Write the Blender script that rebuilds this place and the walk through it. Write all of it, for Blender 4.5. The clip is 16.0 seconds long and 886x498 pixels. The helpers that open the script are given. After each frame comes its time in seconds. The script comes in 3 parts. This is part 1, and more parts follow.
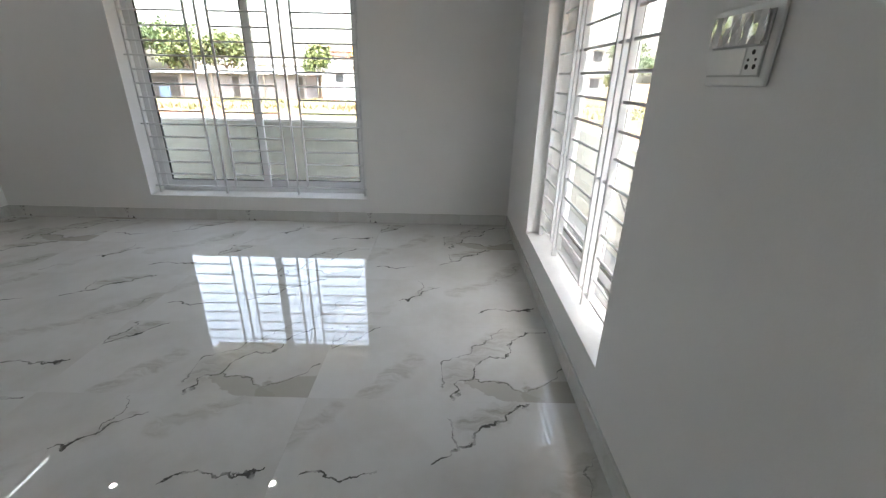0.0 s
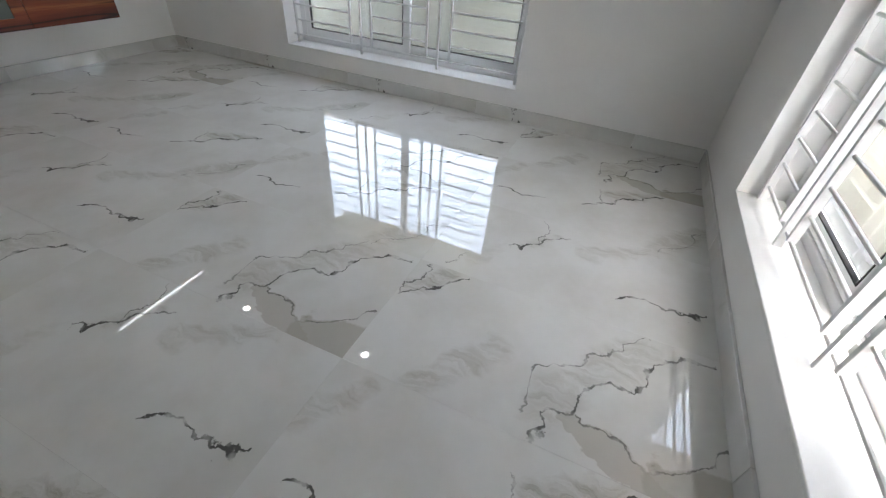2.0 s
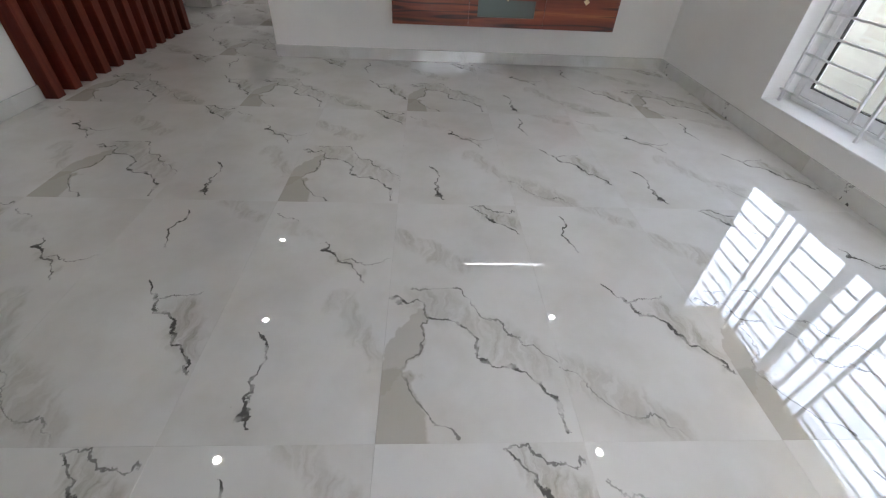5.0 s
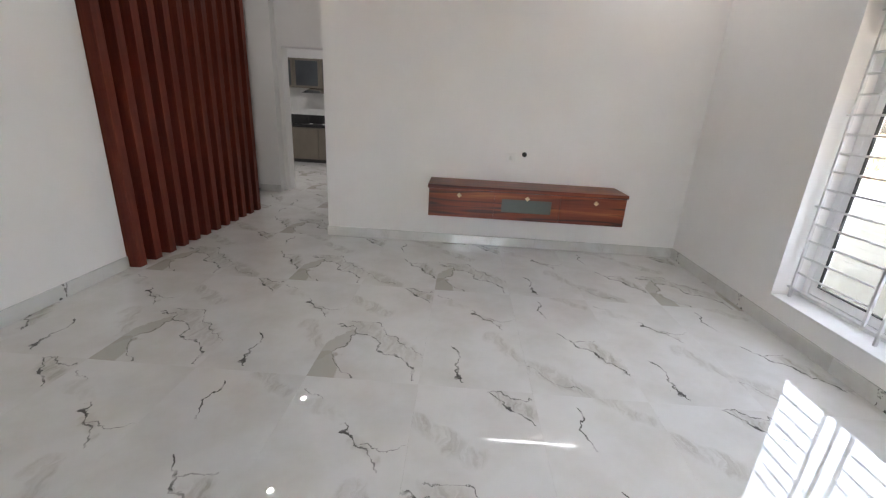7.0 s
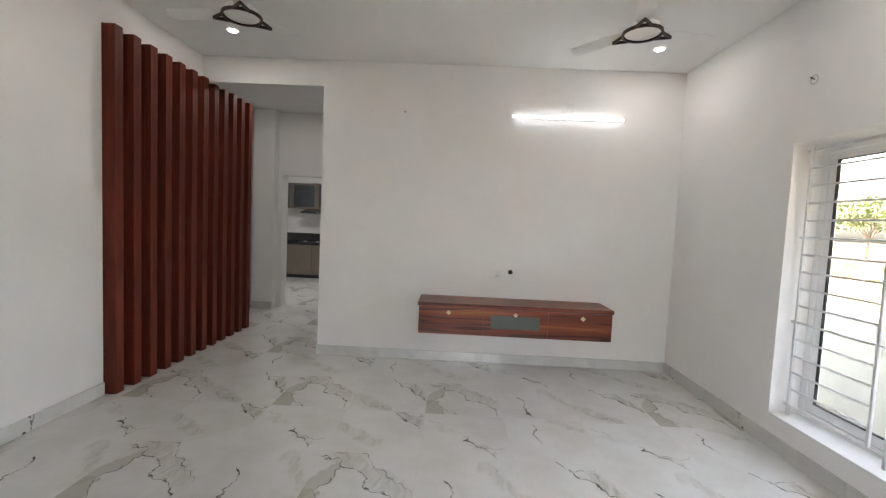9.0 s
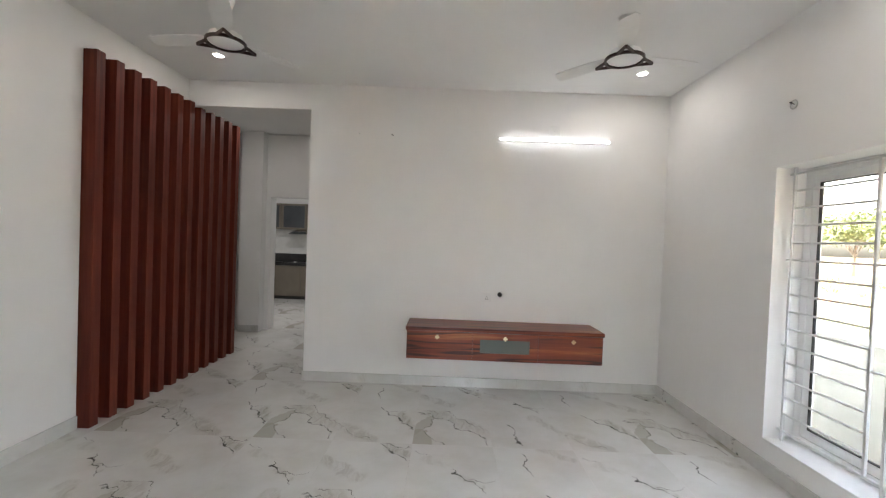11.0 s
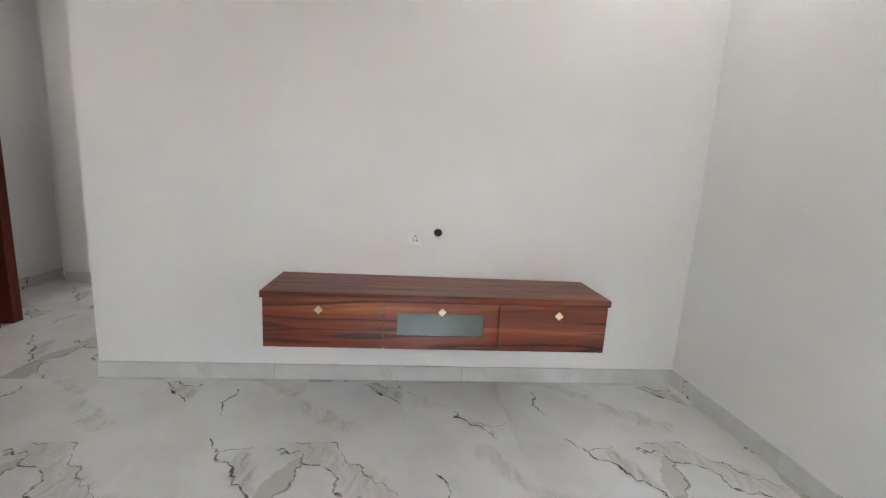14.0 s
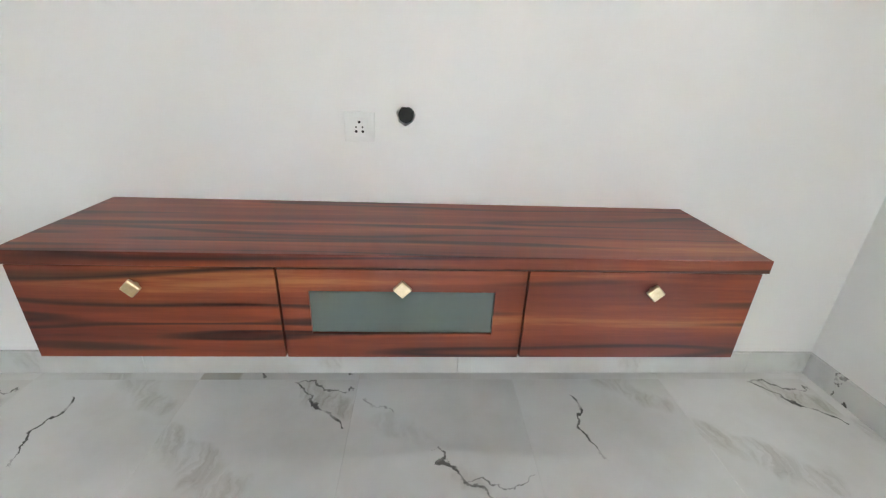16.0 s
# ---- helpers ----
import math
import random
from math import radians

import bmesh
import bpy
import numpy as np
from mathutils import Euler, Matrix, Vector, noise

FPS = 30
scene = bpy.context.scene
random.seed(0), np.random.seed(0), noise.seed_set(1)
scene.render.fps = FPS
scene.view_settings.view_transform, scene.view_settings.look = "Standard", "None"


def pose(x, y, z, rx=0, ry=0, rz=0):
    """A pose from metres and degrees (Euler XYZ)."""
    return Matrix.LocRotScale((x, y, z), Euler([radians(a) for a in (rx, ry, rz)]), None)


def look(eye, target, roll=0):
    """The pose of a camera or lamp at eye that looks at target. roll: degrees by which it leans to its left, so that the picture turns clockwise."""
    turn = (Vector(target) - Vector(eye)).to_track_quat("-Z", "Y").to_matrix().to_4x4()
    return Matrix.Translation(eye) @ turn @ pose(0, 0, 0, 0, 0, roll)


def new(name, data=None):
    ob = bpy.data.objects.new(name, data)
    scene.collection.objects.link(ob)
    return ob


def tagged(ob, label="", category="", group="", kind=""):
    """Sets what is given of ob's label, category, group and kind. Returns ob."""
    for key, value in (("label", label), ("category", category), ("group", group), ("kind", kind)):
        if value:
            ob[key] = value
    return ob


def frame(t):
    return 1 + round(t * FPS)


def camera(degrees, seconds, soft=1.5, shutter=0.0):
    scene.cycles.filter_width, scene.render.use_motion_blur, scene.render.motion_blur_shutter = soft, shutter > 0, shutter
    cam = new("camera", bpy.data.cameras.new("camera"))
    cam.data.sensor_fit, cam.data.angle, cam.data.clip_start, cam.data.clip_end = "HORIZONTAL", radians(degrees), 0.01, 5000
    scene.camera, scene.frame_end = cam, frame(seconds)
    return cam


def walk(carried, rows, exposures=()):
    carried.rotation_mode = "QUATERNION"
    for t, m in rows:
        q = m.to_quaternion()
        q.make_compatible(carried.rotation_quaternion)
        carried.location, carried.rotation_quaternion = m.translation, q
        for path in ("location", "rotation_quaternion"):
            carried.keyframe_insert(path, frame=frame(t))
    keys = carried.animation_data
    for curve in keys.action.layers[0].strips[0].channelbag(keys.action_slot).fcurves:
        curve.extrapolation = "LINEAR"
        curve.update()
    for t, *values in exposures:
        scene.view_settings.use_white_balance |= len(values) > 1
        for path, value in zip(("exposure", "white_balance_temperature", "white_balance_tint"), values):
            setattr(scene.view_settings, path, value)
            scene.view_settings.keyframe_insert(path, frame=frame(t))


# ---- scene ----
cam = camera(93.6, 16.0, soft=1.25)
PATH = [
    (0, (4.307, -3.928, 1.341), (4.305, -2.078, 0.582), 1.2),
    (0.5, (4.319, -3.864, 1.295), (4.256, -2.079, 0.395), 1.7),
    (1, (4.31, -3.701, 1.26), (4.139, -1.997, 0.227), 2.5),
    (1.5, (4.287, -3.434, 1.239), (3.944, -1.829, 0.095), 3.6),
    (2, (4.31, -3.148, 1.184), (3.741, -1.681, -0.051), 5.0),
    (2.5, (4.291, -2.896, 1.155), (3.466, -1.632, -0.157), 6.3),
    (3, (4.222, -2.632, 1.137), (3.148, -1.642, -0.23), 6.3),
    (3.5, (4.189, -2.433, 1.134), (2.949, -1.745, -0.276), 7.3),
    (4, (4.209, -2.297, 1.132), (2.861, -1.918, -0.296), 5.8),
    (4.2, (4.219, -2.309, 1.133), (2.847, -2.027, -0.294), 5.2),
    (6.3, (4.318, -2.336, 1.336), (2.54, -2.402, 0.423), 3.0),
    (6.5, (4.32, -2.331, 1.36), (2.503, -2.395, 0.526), 3.0),
    (7, (4.335, -2.302, 1.387), (2.442, -2.367, 0.746), 3.2),
    (7.5, (4.361, -2.267, 1.396), (2.417, -2.34, 0.934), 3.1),
    (8, (4.369, -2.3, 1.445), (2.398, -2.352, 1.109), 3.1),
    (8.5, (4.381, -2.316, 1.447), (2.393, -2.359, 1.231), 2.8),
    (9, (4.394, -2.304, 1.471), (2.398, -2.349, 1.346), 2.6),
    (11.5, (4.299, -2.22, 1.524), (2.299, -2.234, 1.486), 2.2),
    (12, (4.138, -2.16, 1.476), (2.14, -2.138, 1.404), 2.3),
    (12.5, (3.809, -2.146, 1.457), (1.815, -2.07, 1.326), 2.6),
    (13, (3.435, -2.091, 1.4), (1.449, -1.95, 1.216), 2.9),
    (13.5, (3.01, -1.967, 1.371), (1.033, -1.792, 1.119), 3.2),
    (14, (2.548, -1.876, 1.339), (0.588, -1.696, 0.988), 3.3),
    (14.5, (2.142, -1.765, 1.285), (0.204, -1.584, 0.825), 3.4),
    (15, (1.808, -1.686, 1.229), (-0.099, -1.521, 0.651), 3.1),
    (15.5, (1.488, -1.644, 1.178), (-0.374, -1.51, 0.461), 2.8),
    (16, (1.339, -1.627, 1.123), (-0.49, -1.516, 0.322), 2.3),
]
EXPOSURES = [(0.0, 3.75, 6480, 10), (2.0, 4.0, 6480, 11), (4.0, 4.15, 6550, 13), (7.0, 4.7, 6680, 15), (9.0, 4.7, 6750, 13), (12.5, 4.8, 6680, 12), (14.5, 5.15, 6500, 11), (16.0, 5.4, 6450, 9)]
walk(cam, [(t, look(eye, target, roll)) for t, eye, target, roll in PATH], EXPOSURES)

# ---- world and sun: bright overcast day ----
SUN_ELEVATION, SUN_TURN = radians(65), radians(150)
world = bpy.data.worlds.new("overcast_sky")
scene.world = world
world.use_nodes = True
wn = world.node_tree
sky = wn.nodes.new("ShaderNodeTexSky")
sky.sky_type, sky.sun_disc = "NISHITA", False
sky.sun_elevation, sky.sun_rotation = SUN_ELEVATION, SUN_TURN
sky.dust_density, sky.air_density = 6.0, 1.5
wn.nodes["Background"].inputs["Strength"].default_value = 0.15
haze = wn.nodes.new("ShaderNodeHueSaturation")
haze.inputs["Saturation"].default_value = 0.6
wn.links.new(sky.outputs[0], haze.inputs["Color"])
wn.links.new(haze.outputs[0], wn.nodes["Background"].inputs["Color"])
sun = new("sun", bpy.data.lights.new("sun", "SUN"))
sun.data.energy, sun.data.angle, sun.data.color = 0.5, radians(20), (1.0, 0.96, 0.9)
sun.matrix_world = look((0, 0, 30), (-7, 12, 0))


# ---- node materials ----
def shader(name, rough=0.5, metal=0.0, colour=(0.8, 0.8, 0.8)):
    m = bpy.data.materials.new(name)
    m.use_nodes = True
    b = m.node_tree.nodes["Principled BSDF"]
    b.inputs["Base Color"].default_value = (*colour, 1)
    b.inputs["Roughness"].default_value, b.inputs["Metallic"].default_value = rough, metal
    return m, m.node_tree, b


def add(tree, kind, **values):
    n = tree.nodes.new(kind)
    for k, v in values.items():
        n.inputs[k.replace("_", " ")].default_value = v
    return n


def coords(tree, space="Object", scale=(1, 1, 1), shift=(0, 0, 0), turn=(0, 0, 0)):
    tc, mp = tree.nodes.new("ShaderNodeTexCoord"), tree.nodes.new("ShaderNodeMapping")
    mp.inputs["Scale"].default_value, mp.inputs["Location"].default_value, mp.inputs["Rotation"].default_value = scale, shift, turn
    tree.links.new(tc.outputs[space], mp.inputs["Vector"])
    return mp.outputs["Vector"]


def ramp(tree, fac, stops):
    r = tree.nodes.new("ShaderNodeValToRGB")
    while len(r.color_ramp.elements) < len(stops):
        r.color_ramp.elements.new(0.5)
    for e, (p, c) in zip(r.color_ramp.elements, stops):
        e.position = p
        e.color = (*c, 1) if isinstance(c, tuple) else (c, c, c, 1)
    tree.links.new(fac, r.inputs["Fac"])
    return r.outputs["Color"]


def bump(tree, b, height, strength, distance):
    n = add(tree, "ShaderNodeBump", Strength=strength, Distance=distance)
    tree.links.new(height, n.inputs["Height"])
    tree.links.new(n.outputs["Normal"], b.inputs["Normal"])


def mottled(name, a, c, scale, rough=0.6, metal=0.0, bump_scale=120.0, bump_strength=0.1, space="Object", stretch=(1, 1, 1), detail=5.0):
    m, t, b = shader(name, rough, metal)
    v = coords(t, space, stretch)
    n = add(t, "ShaderNodeTexNoise", Scale=scale, Detail=detail, Roughness=0.6)
    t.links.new(v, n.inputs["Vector"])
    t.links.new(ramp(t, n.outputs["Fac"], [(0.32, a), (0.68, c)]), b.inputs["Base Color"])
    f = add(t, "ShaderNodeTexNoise", Scale=bump_scale, Detail=3.0)
    t.links.new(v, f.inputs["Vector"])
    bump(t, b, f.outputs["Fac"], bump_strength, 0.004)
    return m


def marble(name, base, patch, vein, rough, print_of=None):
    """Polished marble-look tile. print_of: (veins, smears), each vein a run of points and a half width, each smear two points,
    a half width and a strength, in metres from the tile's east end and its south edge. Without it: a plain clouded strip."""
    m, t, b = shader(name, rough)
    tc = t.nodes.new("ShaderNodeTexCoord")
    place = tc.outputs["Object"]

    def vec(op, p, q, out="Vector"):
        k = t.nodes.new("ShaderNodeVectorMath")
        k.operation = op
        for i, x in enumerate((p, q)):
            if x is None:
                continue
            if isinstance(x, tuple):
                k.inputs[i].default_value = x
            elif isinstance(x, float):
                k.inputs["Scale"].default_value = x
            else:
                t.links.new(x, k.inputs["Scale" if op == "SCALE" and i == 1 else i])
        return k.outputs[out]

    def calc(op, p, q=0.0, clamp=False):
        k = t.nodes.new("ShaderNodeMath")
        k.operation, k.use_clamp = op, clamp
        for i, x in enumerate((p, q)):
            if isinstance(x, float):
                k.inputs[i].default_value = x
            else:
                t.links.new(x, k.inputs[i])
        return k.outputs[0]

    def cloud(scale, detail, rough_, out="Fac", at=None):
        n = add(t, "ShaderNodeTexNoise", Scale=scale, Detail=detail, Roughness=rough_)
        t.links.new(place if at is None else at, n.inputs["Vector"])
        return n.outputs[out]

    def blend(fac, under, colour):
        k = t.nodes.new("ShaderNodeMix")
        k.data_type = "RGBA"
        t.links.new(fac, k.inputs[0])
        if isinstance(under, tuple):
            k.inputs[6].default_value = (*under, 1)
        else:
            t.links.new(under, k.inputs[6])
        k.inputs[7].default_value = (*colour, 1)
        return k.outputs[2]

    def run_length(at, p, q):
        """Distance from a place to the line from p to q."""
        p, q = Vector((0.61 - p[0], p[1] - 0.3, 0)), Vector((0.61 - q[0], q[1] - 0.3, 0))
        way = q - p
        off = vec("SUBTRACT", at, tuple(p))
        along = calc("MULTIPLY", vec("DOT_PRODUCT", off, tuple(way), "Value"), 1.0 / way.length_squared, True)
        foot = t.nodes.new("ShaderNodeVectorMath")
        foot.operation = "SCALE"
        foot.inputs[0].default_value = tuple(way)
        t.links.new(along, foot.inputs["Scale"])
        return vec("LENGTH", vec("SUBTRACT", off, foot.outputs[0]), None, "Value")

    c = blend(ramp(t, cloud(2.6, 4.0, 0.6), [(0.42, 0.0), (0.8, 0.4)]), base, patch)
    if print_of:
        slow = vec("SCALE", vec("SUBTRACT", cloud(7.0, 2.0, 0.5, "Color"), (0.5, 0.5, 0.5)), 0.16)
        quick = vec("SCALE", vec("SUBTRACT", cloud(34.0, 4.0, 0.65, "Color"), (0.5, 0.5, 0.5)), 0.045)
        flat = vec("MULTIPLY", vec("ADD", place, vec("ADD", slow, quick)), (1.0, 1.0, 0.0))
        streak_at = t.nodes.new("ShaderNodeMapping")
        streak_at.inputs["Rotation"].default_value = (0, 0, radians(-38))
        streak_at.inputs["Scale"].default_value = (0.12, 1.0, 1.0)
        t.links.new(flat, streak_at.inputs["Vector"])
        streak = ramp(t, cloud(30.0, 5.0, 0.65, at=streak_at.outputs[0]), [(0.38, 0.08), (0.66, 1.0)])
        breaks = ramp(t, cloud(11.0, 3.0, 0.6), [(0.36, 0.15), (0.55, 1.0)])
        veins, smears = print_of
        for p, q, half, strength in smears:
            k = calc("SUBTRACT", 1.0, calc("DIVIDE", run_length(flat, p, q), half), True)
            if strength < 0:
                k = calc("MULTIPLY", k, 9.0, True)
                c = blend(calc("MULTIPLY", k, -strength), c, patch)
            else:
                k = calc("MULTIPLY", calc("MULTIPLY", k, 1.8, True), streak)
                c = blend(calc("MULTIPLY", k, strength), c, (patch[0] * 0.8, patch[1] * 0.8, patch[2] * 0.78))
        width = calc("MULTIPLY_ADD", cloud(20.0, 3.0, 0.6), 2.1)
        width.node.inputs[2].default_value = -0.38
        for points, half, strength in veins:
            d = None
            for p, q in zip(points, points[1:]):
                e = run_length(flat, p, q)
                d = e if d is None else calc("MINIMUM", d, e)
            k = calc("SUBTRACT", 1.0, calc("DIVIDE", calc("DIVIDE", d, half), width), True)
            k = calc("MULTIPLY", calc("MULTIPLY", k, 2.2, True), breaks)
            c = blend(calc("MULTIPLY", k, strength), c, vein)
    t.links.new(c, b.inputs["Base Color"])
    b.inputs["IOR"].default_value = 1.75
    bump(t, b, cloud(4.0, 1.0, 0.5), 0.012, 0.01)
    return m


def wood(name, stops, along, rough=0.32, fine=32.0, ring=7.0, lines=False):
    """Laminate with straight, slightly wandering grain. along: scale per axis, small along the grain."""
    m, t, b = shader(name, rough)
    v = coords(t, "Object", along)
    n = add(t, "ShaderNodeTexNoise", Scale=ring, Detail=4.0, Roughness=0.55, Distortion=0.35)
    t.links.new(v, n.inputs["Vector"])
    g = add(t, "ShaderNodeTexNoise", Scale=ring * fine / 7, Detail=5.0, Roughness=0.7)
    t.links.new(v, g.inputs["Vector"])
    mix = t.nodes.new("ShaderNodeMix")
    mix.inputs[0].default_value = 0.24 if lines else 0.36
    t.links.new(n.outputs["Fac"], mix.inputs[2])
    t.links.new(g.outputs["Fac"], mix.inputs[3])
    t.links.new(ramp(t, mix.outputs[0], stops), b.inputs["Base Color"])
    if lines:
        w = add(t, "ShaderNodeTexNoise", Scale=ring * 0.8, Detail=2.0, Roughness=0.5, Distortion=0.2)
        t.links.new(v, w.inputs["Vector"])
        comb = add(t, "ShaderNodeMath")
        comb.operation = "PINGPONG"
        comb.inputs[1].default_value = 0.09
        t.links.new(w.outputs["Fac"], comb.inputs[0])
        thin = ramp(t, comb.outputs[0], [(0.0, 1.0), (0.012, 0.75), (0.03, 0.0)])
        k = t.nodes.new("ShaderNodeMix")
        k.data_type = "RGBA"
        t.links.new(thin, k.inputs[0])
        t.links.new(b.inputs["Base Color"].links[0].from_socket, k.inputs[6])
        k.inputs[7].default_value = (0.03, 0.007, 0.005, 1)
        t.links.new(k.outputs[2], b.inputs["Base Color"])
    bump(t, b, g.outputs["Fac"], 0.04, 0.002)
    return m


def glow(name, colour, strength):
    m, t, b = shader(name, 0.5, 0.0, (0.9, 0.9, 0.9))
    b.inputs["Emission Color"].default_value = (*colour, 1)
    b.inputs["Emission Strength"].default_value = strength
    return m


def glass(name, tint, rough=0.0):
    m, t, b = shader(name, rough, 0.0, tint)
    b.inputs["Transmission Weight"].default_value, b.inputs["IOR"].default_value = 1.0, 1.45
    return m


M_WALL = mottled("white_wall_paint", (0.825, 0.82, 0.81), (0.865, 0.86, 0.85), 1.4, 0.62, bump_scale=190, bump_strength=0.12)
M_CEIL = mottled("ceiling_paint", (0.82, 0.82, 0.81), (0.86, 0.86, 0.85), 1.1, 0.7, bump_scale=150, bump_strength=0.1)
# three prints of the floor tile: an arch with a beige corner, a forked vein, a fanned vein
PRINT_ARCH = (
    [([(0.0, 0.22), (0.14, 0.16), (0.23, 0.08), (0.45, 0.16)], 0.006, 0.75),
     ([(0.55, 0.0), (0.56, 0.11), (0.47, 0.15), (0.43, 0.26), (0.31, 0.32), (0.21, 0.51), (0.02, 0.57)], 0.010, 0.95),
     ([(0.63, 0.10), (0.60, 0.28), (0.44, 0.40), (0.26, 0.59)], 0.006, 0.8),
     ([(1.20, 0.37), (0.97, 0.58)], 0.011, 1.0), ([(1.20, 0.38), (1.17, 0.59)], 0.006, 0.8)],
    [((0.0, 0.05), (0.12, 0.05), 0.12, -0.75), ((0.2, 0.03), (0.46, 0.12), 0.05, -0.6), ((0.56, 0.14), (0.30, 0.50), 0.10, 0.5),
     ((0.95, 0.03), (0.76, 0.30), 0.07, 0.55), ((1.15, 0.44), (1.07, 0.58), 0.075, 0.8)])
PRINT_FORK = (
    [([(0.90, 0.27), (0.77, 0.39), (0.65, 0.49)], 0.009, 1.0), ([(0.77, 0.39), (0.79, 0.60)], 0.005, 0.85),
     ([(0.38, 0.17), (0.29, 0.20), (0.14, 0.21), (0.04, 0.22)], 0.010, 1.0), ([(1.12, 0.05), (1.04, 0.16)], 0.005, 0.6)],
    [((0.56, 0.41), (0.30, 0.58), 0.06, 0.5), ((0.80, 0.36), (0.70, 0.47), 0.035, 0.4), ((1.02, 0.12), (0.95, 0.25), 0.05, 0.3)])
PRINT_FAN = (
    [([(0.64, 0.27), (0.47, 0.41), (0.24, 0.58)], 0.012, 1.0), ([(0.56, 0.35), (0.57, 0.50)], 0.005, 0.8),
     ([(1.13, 0.20), (1.0, 0.21), (0.86, 0.22)], 0.009, 1.0), ([(0.24, 0.02), (0.12, 0.16), (0.03, 0.30)], 0.005, 0.6)],
    [((0.50, 0.46), (0.32, 0.56), 0.075, 0.8), ((0.25, 0.03), (0.04, 0.28), 0.07, 0.55), ((1.20, 0.38), (1.08, 0.55), 0.06, 0.5)])
STONE = ((0.69, 0.69, 0.675), (0.42, 0.40, 0.35), (0.11, 0.11, 0.104))
M_TILES = {"A": marble("marble_tile_arch", *STONE, 0.006, PRINT_ARCH), "B": marble("marble_tile_fork", *STONE, 0.006, PRINT_FORK), "C": marble("marble_tile_fan", *STONE, 0.006, PRINT_FAN)}
M_SKIRT = marble("marble_skirting", *STONE, 0.08, PRINT_FORK)
M_GROUT = mottled("grey_grout", (0.56, 0.56, 0.55), (0.62, 0.62, 0.6), 20, 0.8)
M_UPVC = mottled("white_upvc", (0.80, 0.80, 0.80), (0.84, 0.84, 0.84), 4, 0.35, bump_strength=0.02)
M_STEEL = mottled("white_enamelled_steel", (0.66, 0.66, 0.66), (0.76, 0.76, 0.76), 12, 0.38, bump_strength=0.08)
M_SILL = mottled("white_sill_stone", (0.76, 0.76, 0.75), (0.84, 0.84, 0.83), 7, 0.35, bump_strength=0.05)
M_RUBBER = mottled("black_gasket", (0.015, 0.015, 0.015), (0.03, 0.03, 0.03), 30, 0.7)
M_GLASS = glass("clear_glass", (0.95, 0.97, 0.96))
M_SMOKE = glass("grey_cabinet_glass", (0.20, 0.235, 0.22), 0.02)
M_SMOKE.node_tree.nodes["Principled BSDF"].inputs["Transmission Weight"].default_value = 0.35
STRIPES = [(0.34, (0.03, 0.007, 0.005)), (0.41, (0.12, 0.019, 0.009)), (0.5, (0.175, 0.032, 0.012)), (0.57, (0.24, 0.055, 0.018)), (0.64, (0.36, 0.13, 0.042))]
M_LAMINATE = wood("red_walnut_laminate", STRIPES, (1.0, 0.05, 1.0), 0.34, ring=10, lines=True)
SLAT_STOPS = [(0.3, (0.06, 0.010, 0.006)), (0.5, (0.135, 0.024, 0.012)), (0.7, (0.23, 0.050, 0.022))]
M_SLAT = wood("red_brown_slat", SLAT_STOPS, (1.0, 1.0, 0.06), 0.55, ring=11)
M_SLAT.node_tree.nodes["Principled BSDF"].inputs["Specular IOR Level"].default_value = 0.3
M_DARKWOOD = wood("dark_walnut_trim", [(0.3, (0.02, 0.010, 0.007)), (0.7, (0.06, 0.025, 0.016))], (1, 1, 1), 0.4)
M_BRASS = mottled("brushed_brass", (0.62, 0.50, 0.30), (0.78, 0.66, 0.44), 60, 0.28, 1.0)
M_CHROME = mottled("polished_chrome", (0.62, 0.62, 0.62), (0.8, 0.8, 0.8), 40, 0.12, 1.0, bump_strength=0.02)
M_PLASTIC = mottled("white_plastic", (0.78, 0.78, 0.77), (0.84, 0.84, 0.83), 9, 0.3, bump_strength=0.02)
M_GREYPLASTIC = mottled("grey_plastic", (0.5, 0.5, 0.49), (0.58, 0.58, 0.57), 9, 0.4, bump_strength=0.02)
M_BLACK = mottled("black_plastic", (0.008, 0.008, 0.008), (0.02, 0.02, 0.02), 30, 0.5)
M_TUBE = glow("tube_diffuser", (0.94, 0.98, 1.0), 0.45)
M_SPOT = glow("downlight_lens", (1.0, 0.98, 0.94), 1.3)
M_OPAL = mottled("opal_diffuser", (0.80, 0.80, 0.79), (0.86, 0.86, 0.85), 3, 0.3, bump_strength=0.01)
M_GRANITE = mottled("black_granite", (0.006, 0.006, 0.007), (0.03, 0.03, 0.03), 160, 0.1)
M_KITCHEN = mottled("taupe_kitchen_laminate", (0.13, 0.11, 0.085), (0.16, 0.135, 0.105), 3, 0.35)
M_KTILE = mottled("grey_white_kitchen_tile", (0.62, 0.62, 0.6), (0.72, 0.72, 0.7), 5, 0.15)
M_CREAM = mottled("cream_boundary_paint", (0.33, 0.325, 0.28), (0.38, 0.372, 0.32), 0.9, 0.8, bump_scale=60, bump_strength=0.3)
M_COPING = mottled("white_coping", (0.56, 0.55, 0.52), (0.66, 0.65, 0.62), 3, 0.7)
M_YARD = mottled("pale_concrete", (0.22, 0.22, 0.217), (0.29, 0.29, 0.282), 2, 0.8)
M_KERB = mottled("grey_concrete", (0.16, 0.165, 0.17), (0.22, 0.225, 0.23), 6, 0.85, bump_strength=0.3)
M_TIN = mottled("weathered_tin_sheet", (0.32, 0.33, 0.34), (0.52, 0.52, 0.51), 0.8, 0.55)
M_SHED = mottled("stained_grey_plaster", (0.13, 0.12, 0.125), (0.24, 0.225, 0.23), 0.7, 0.9)
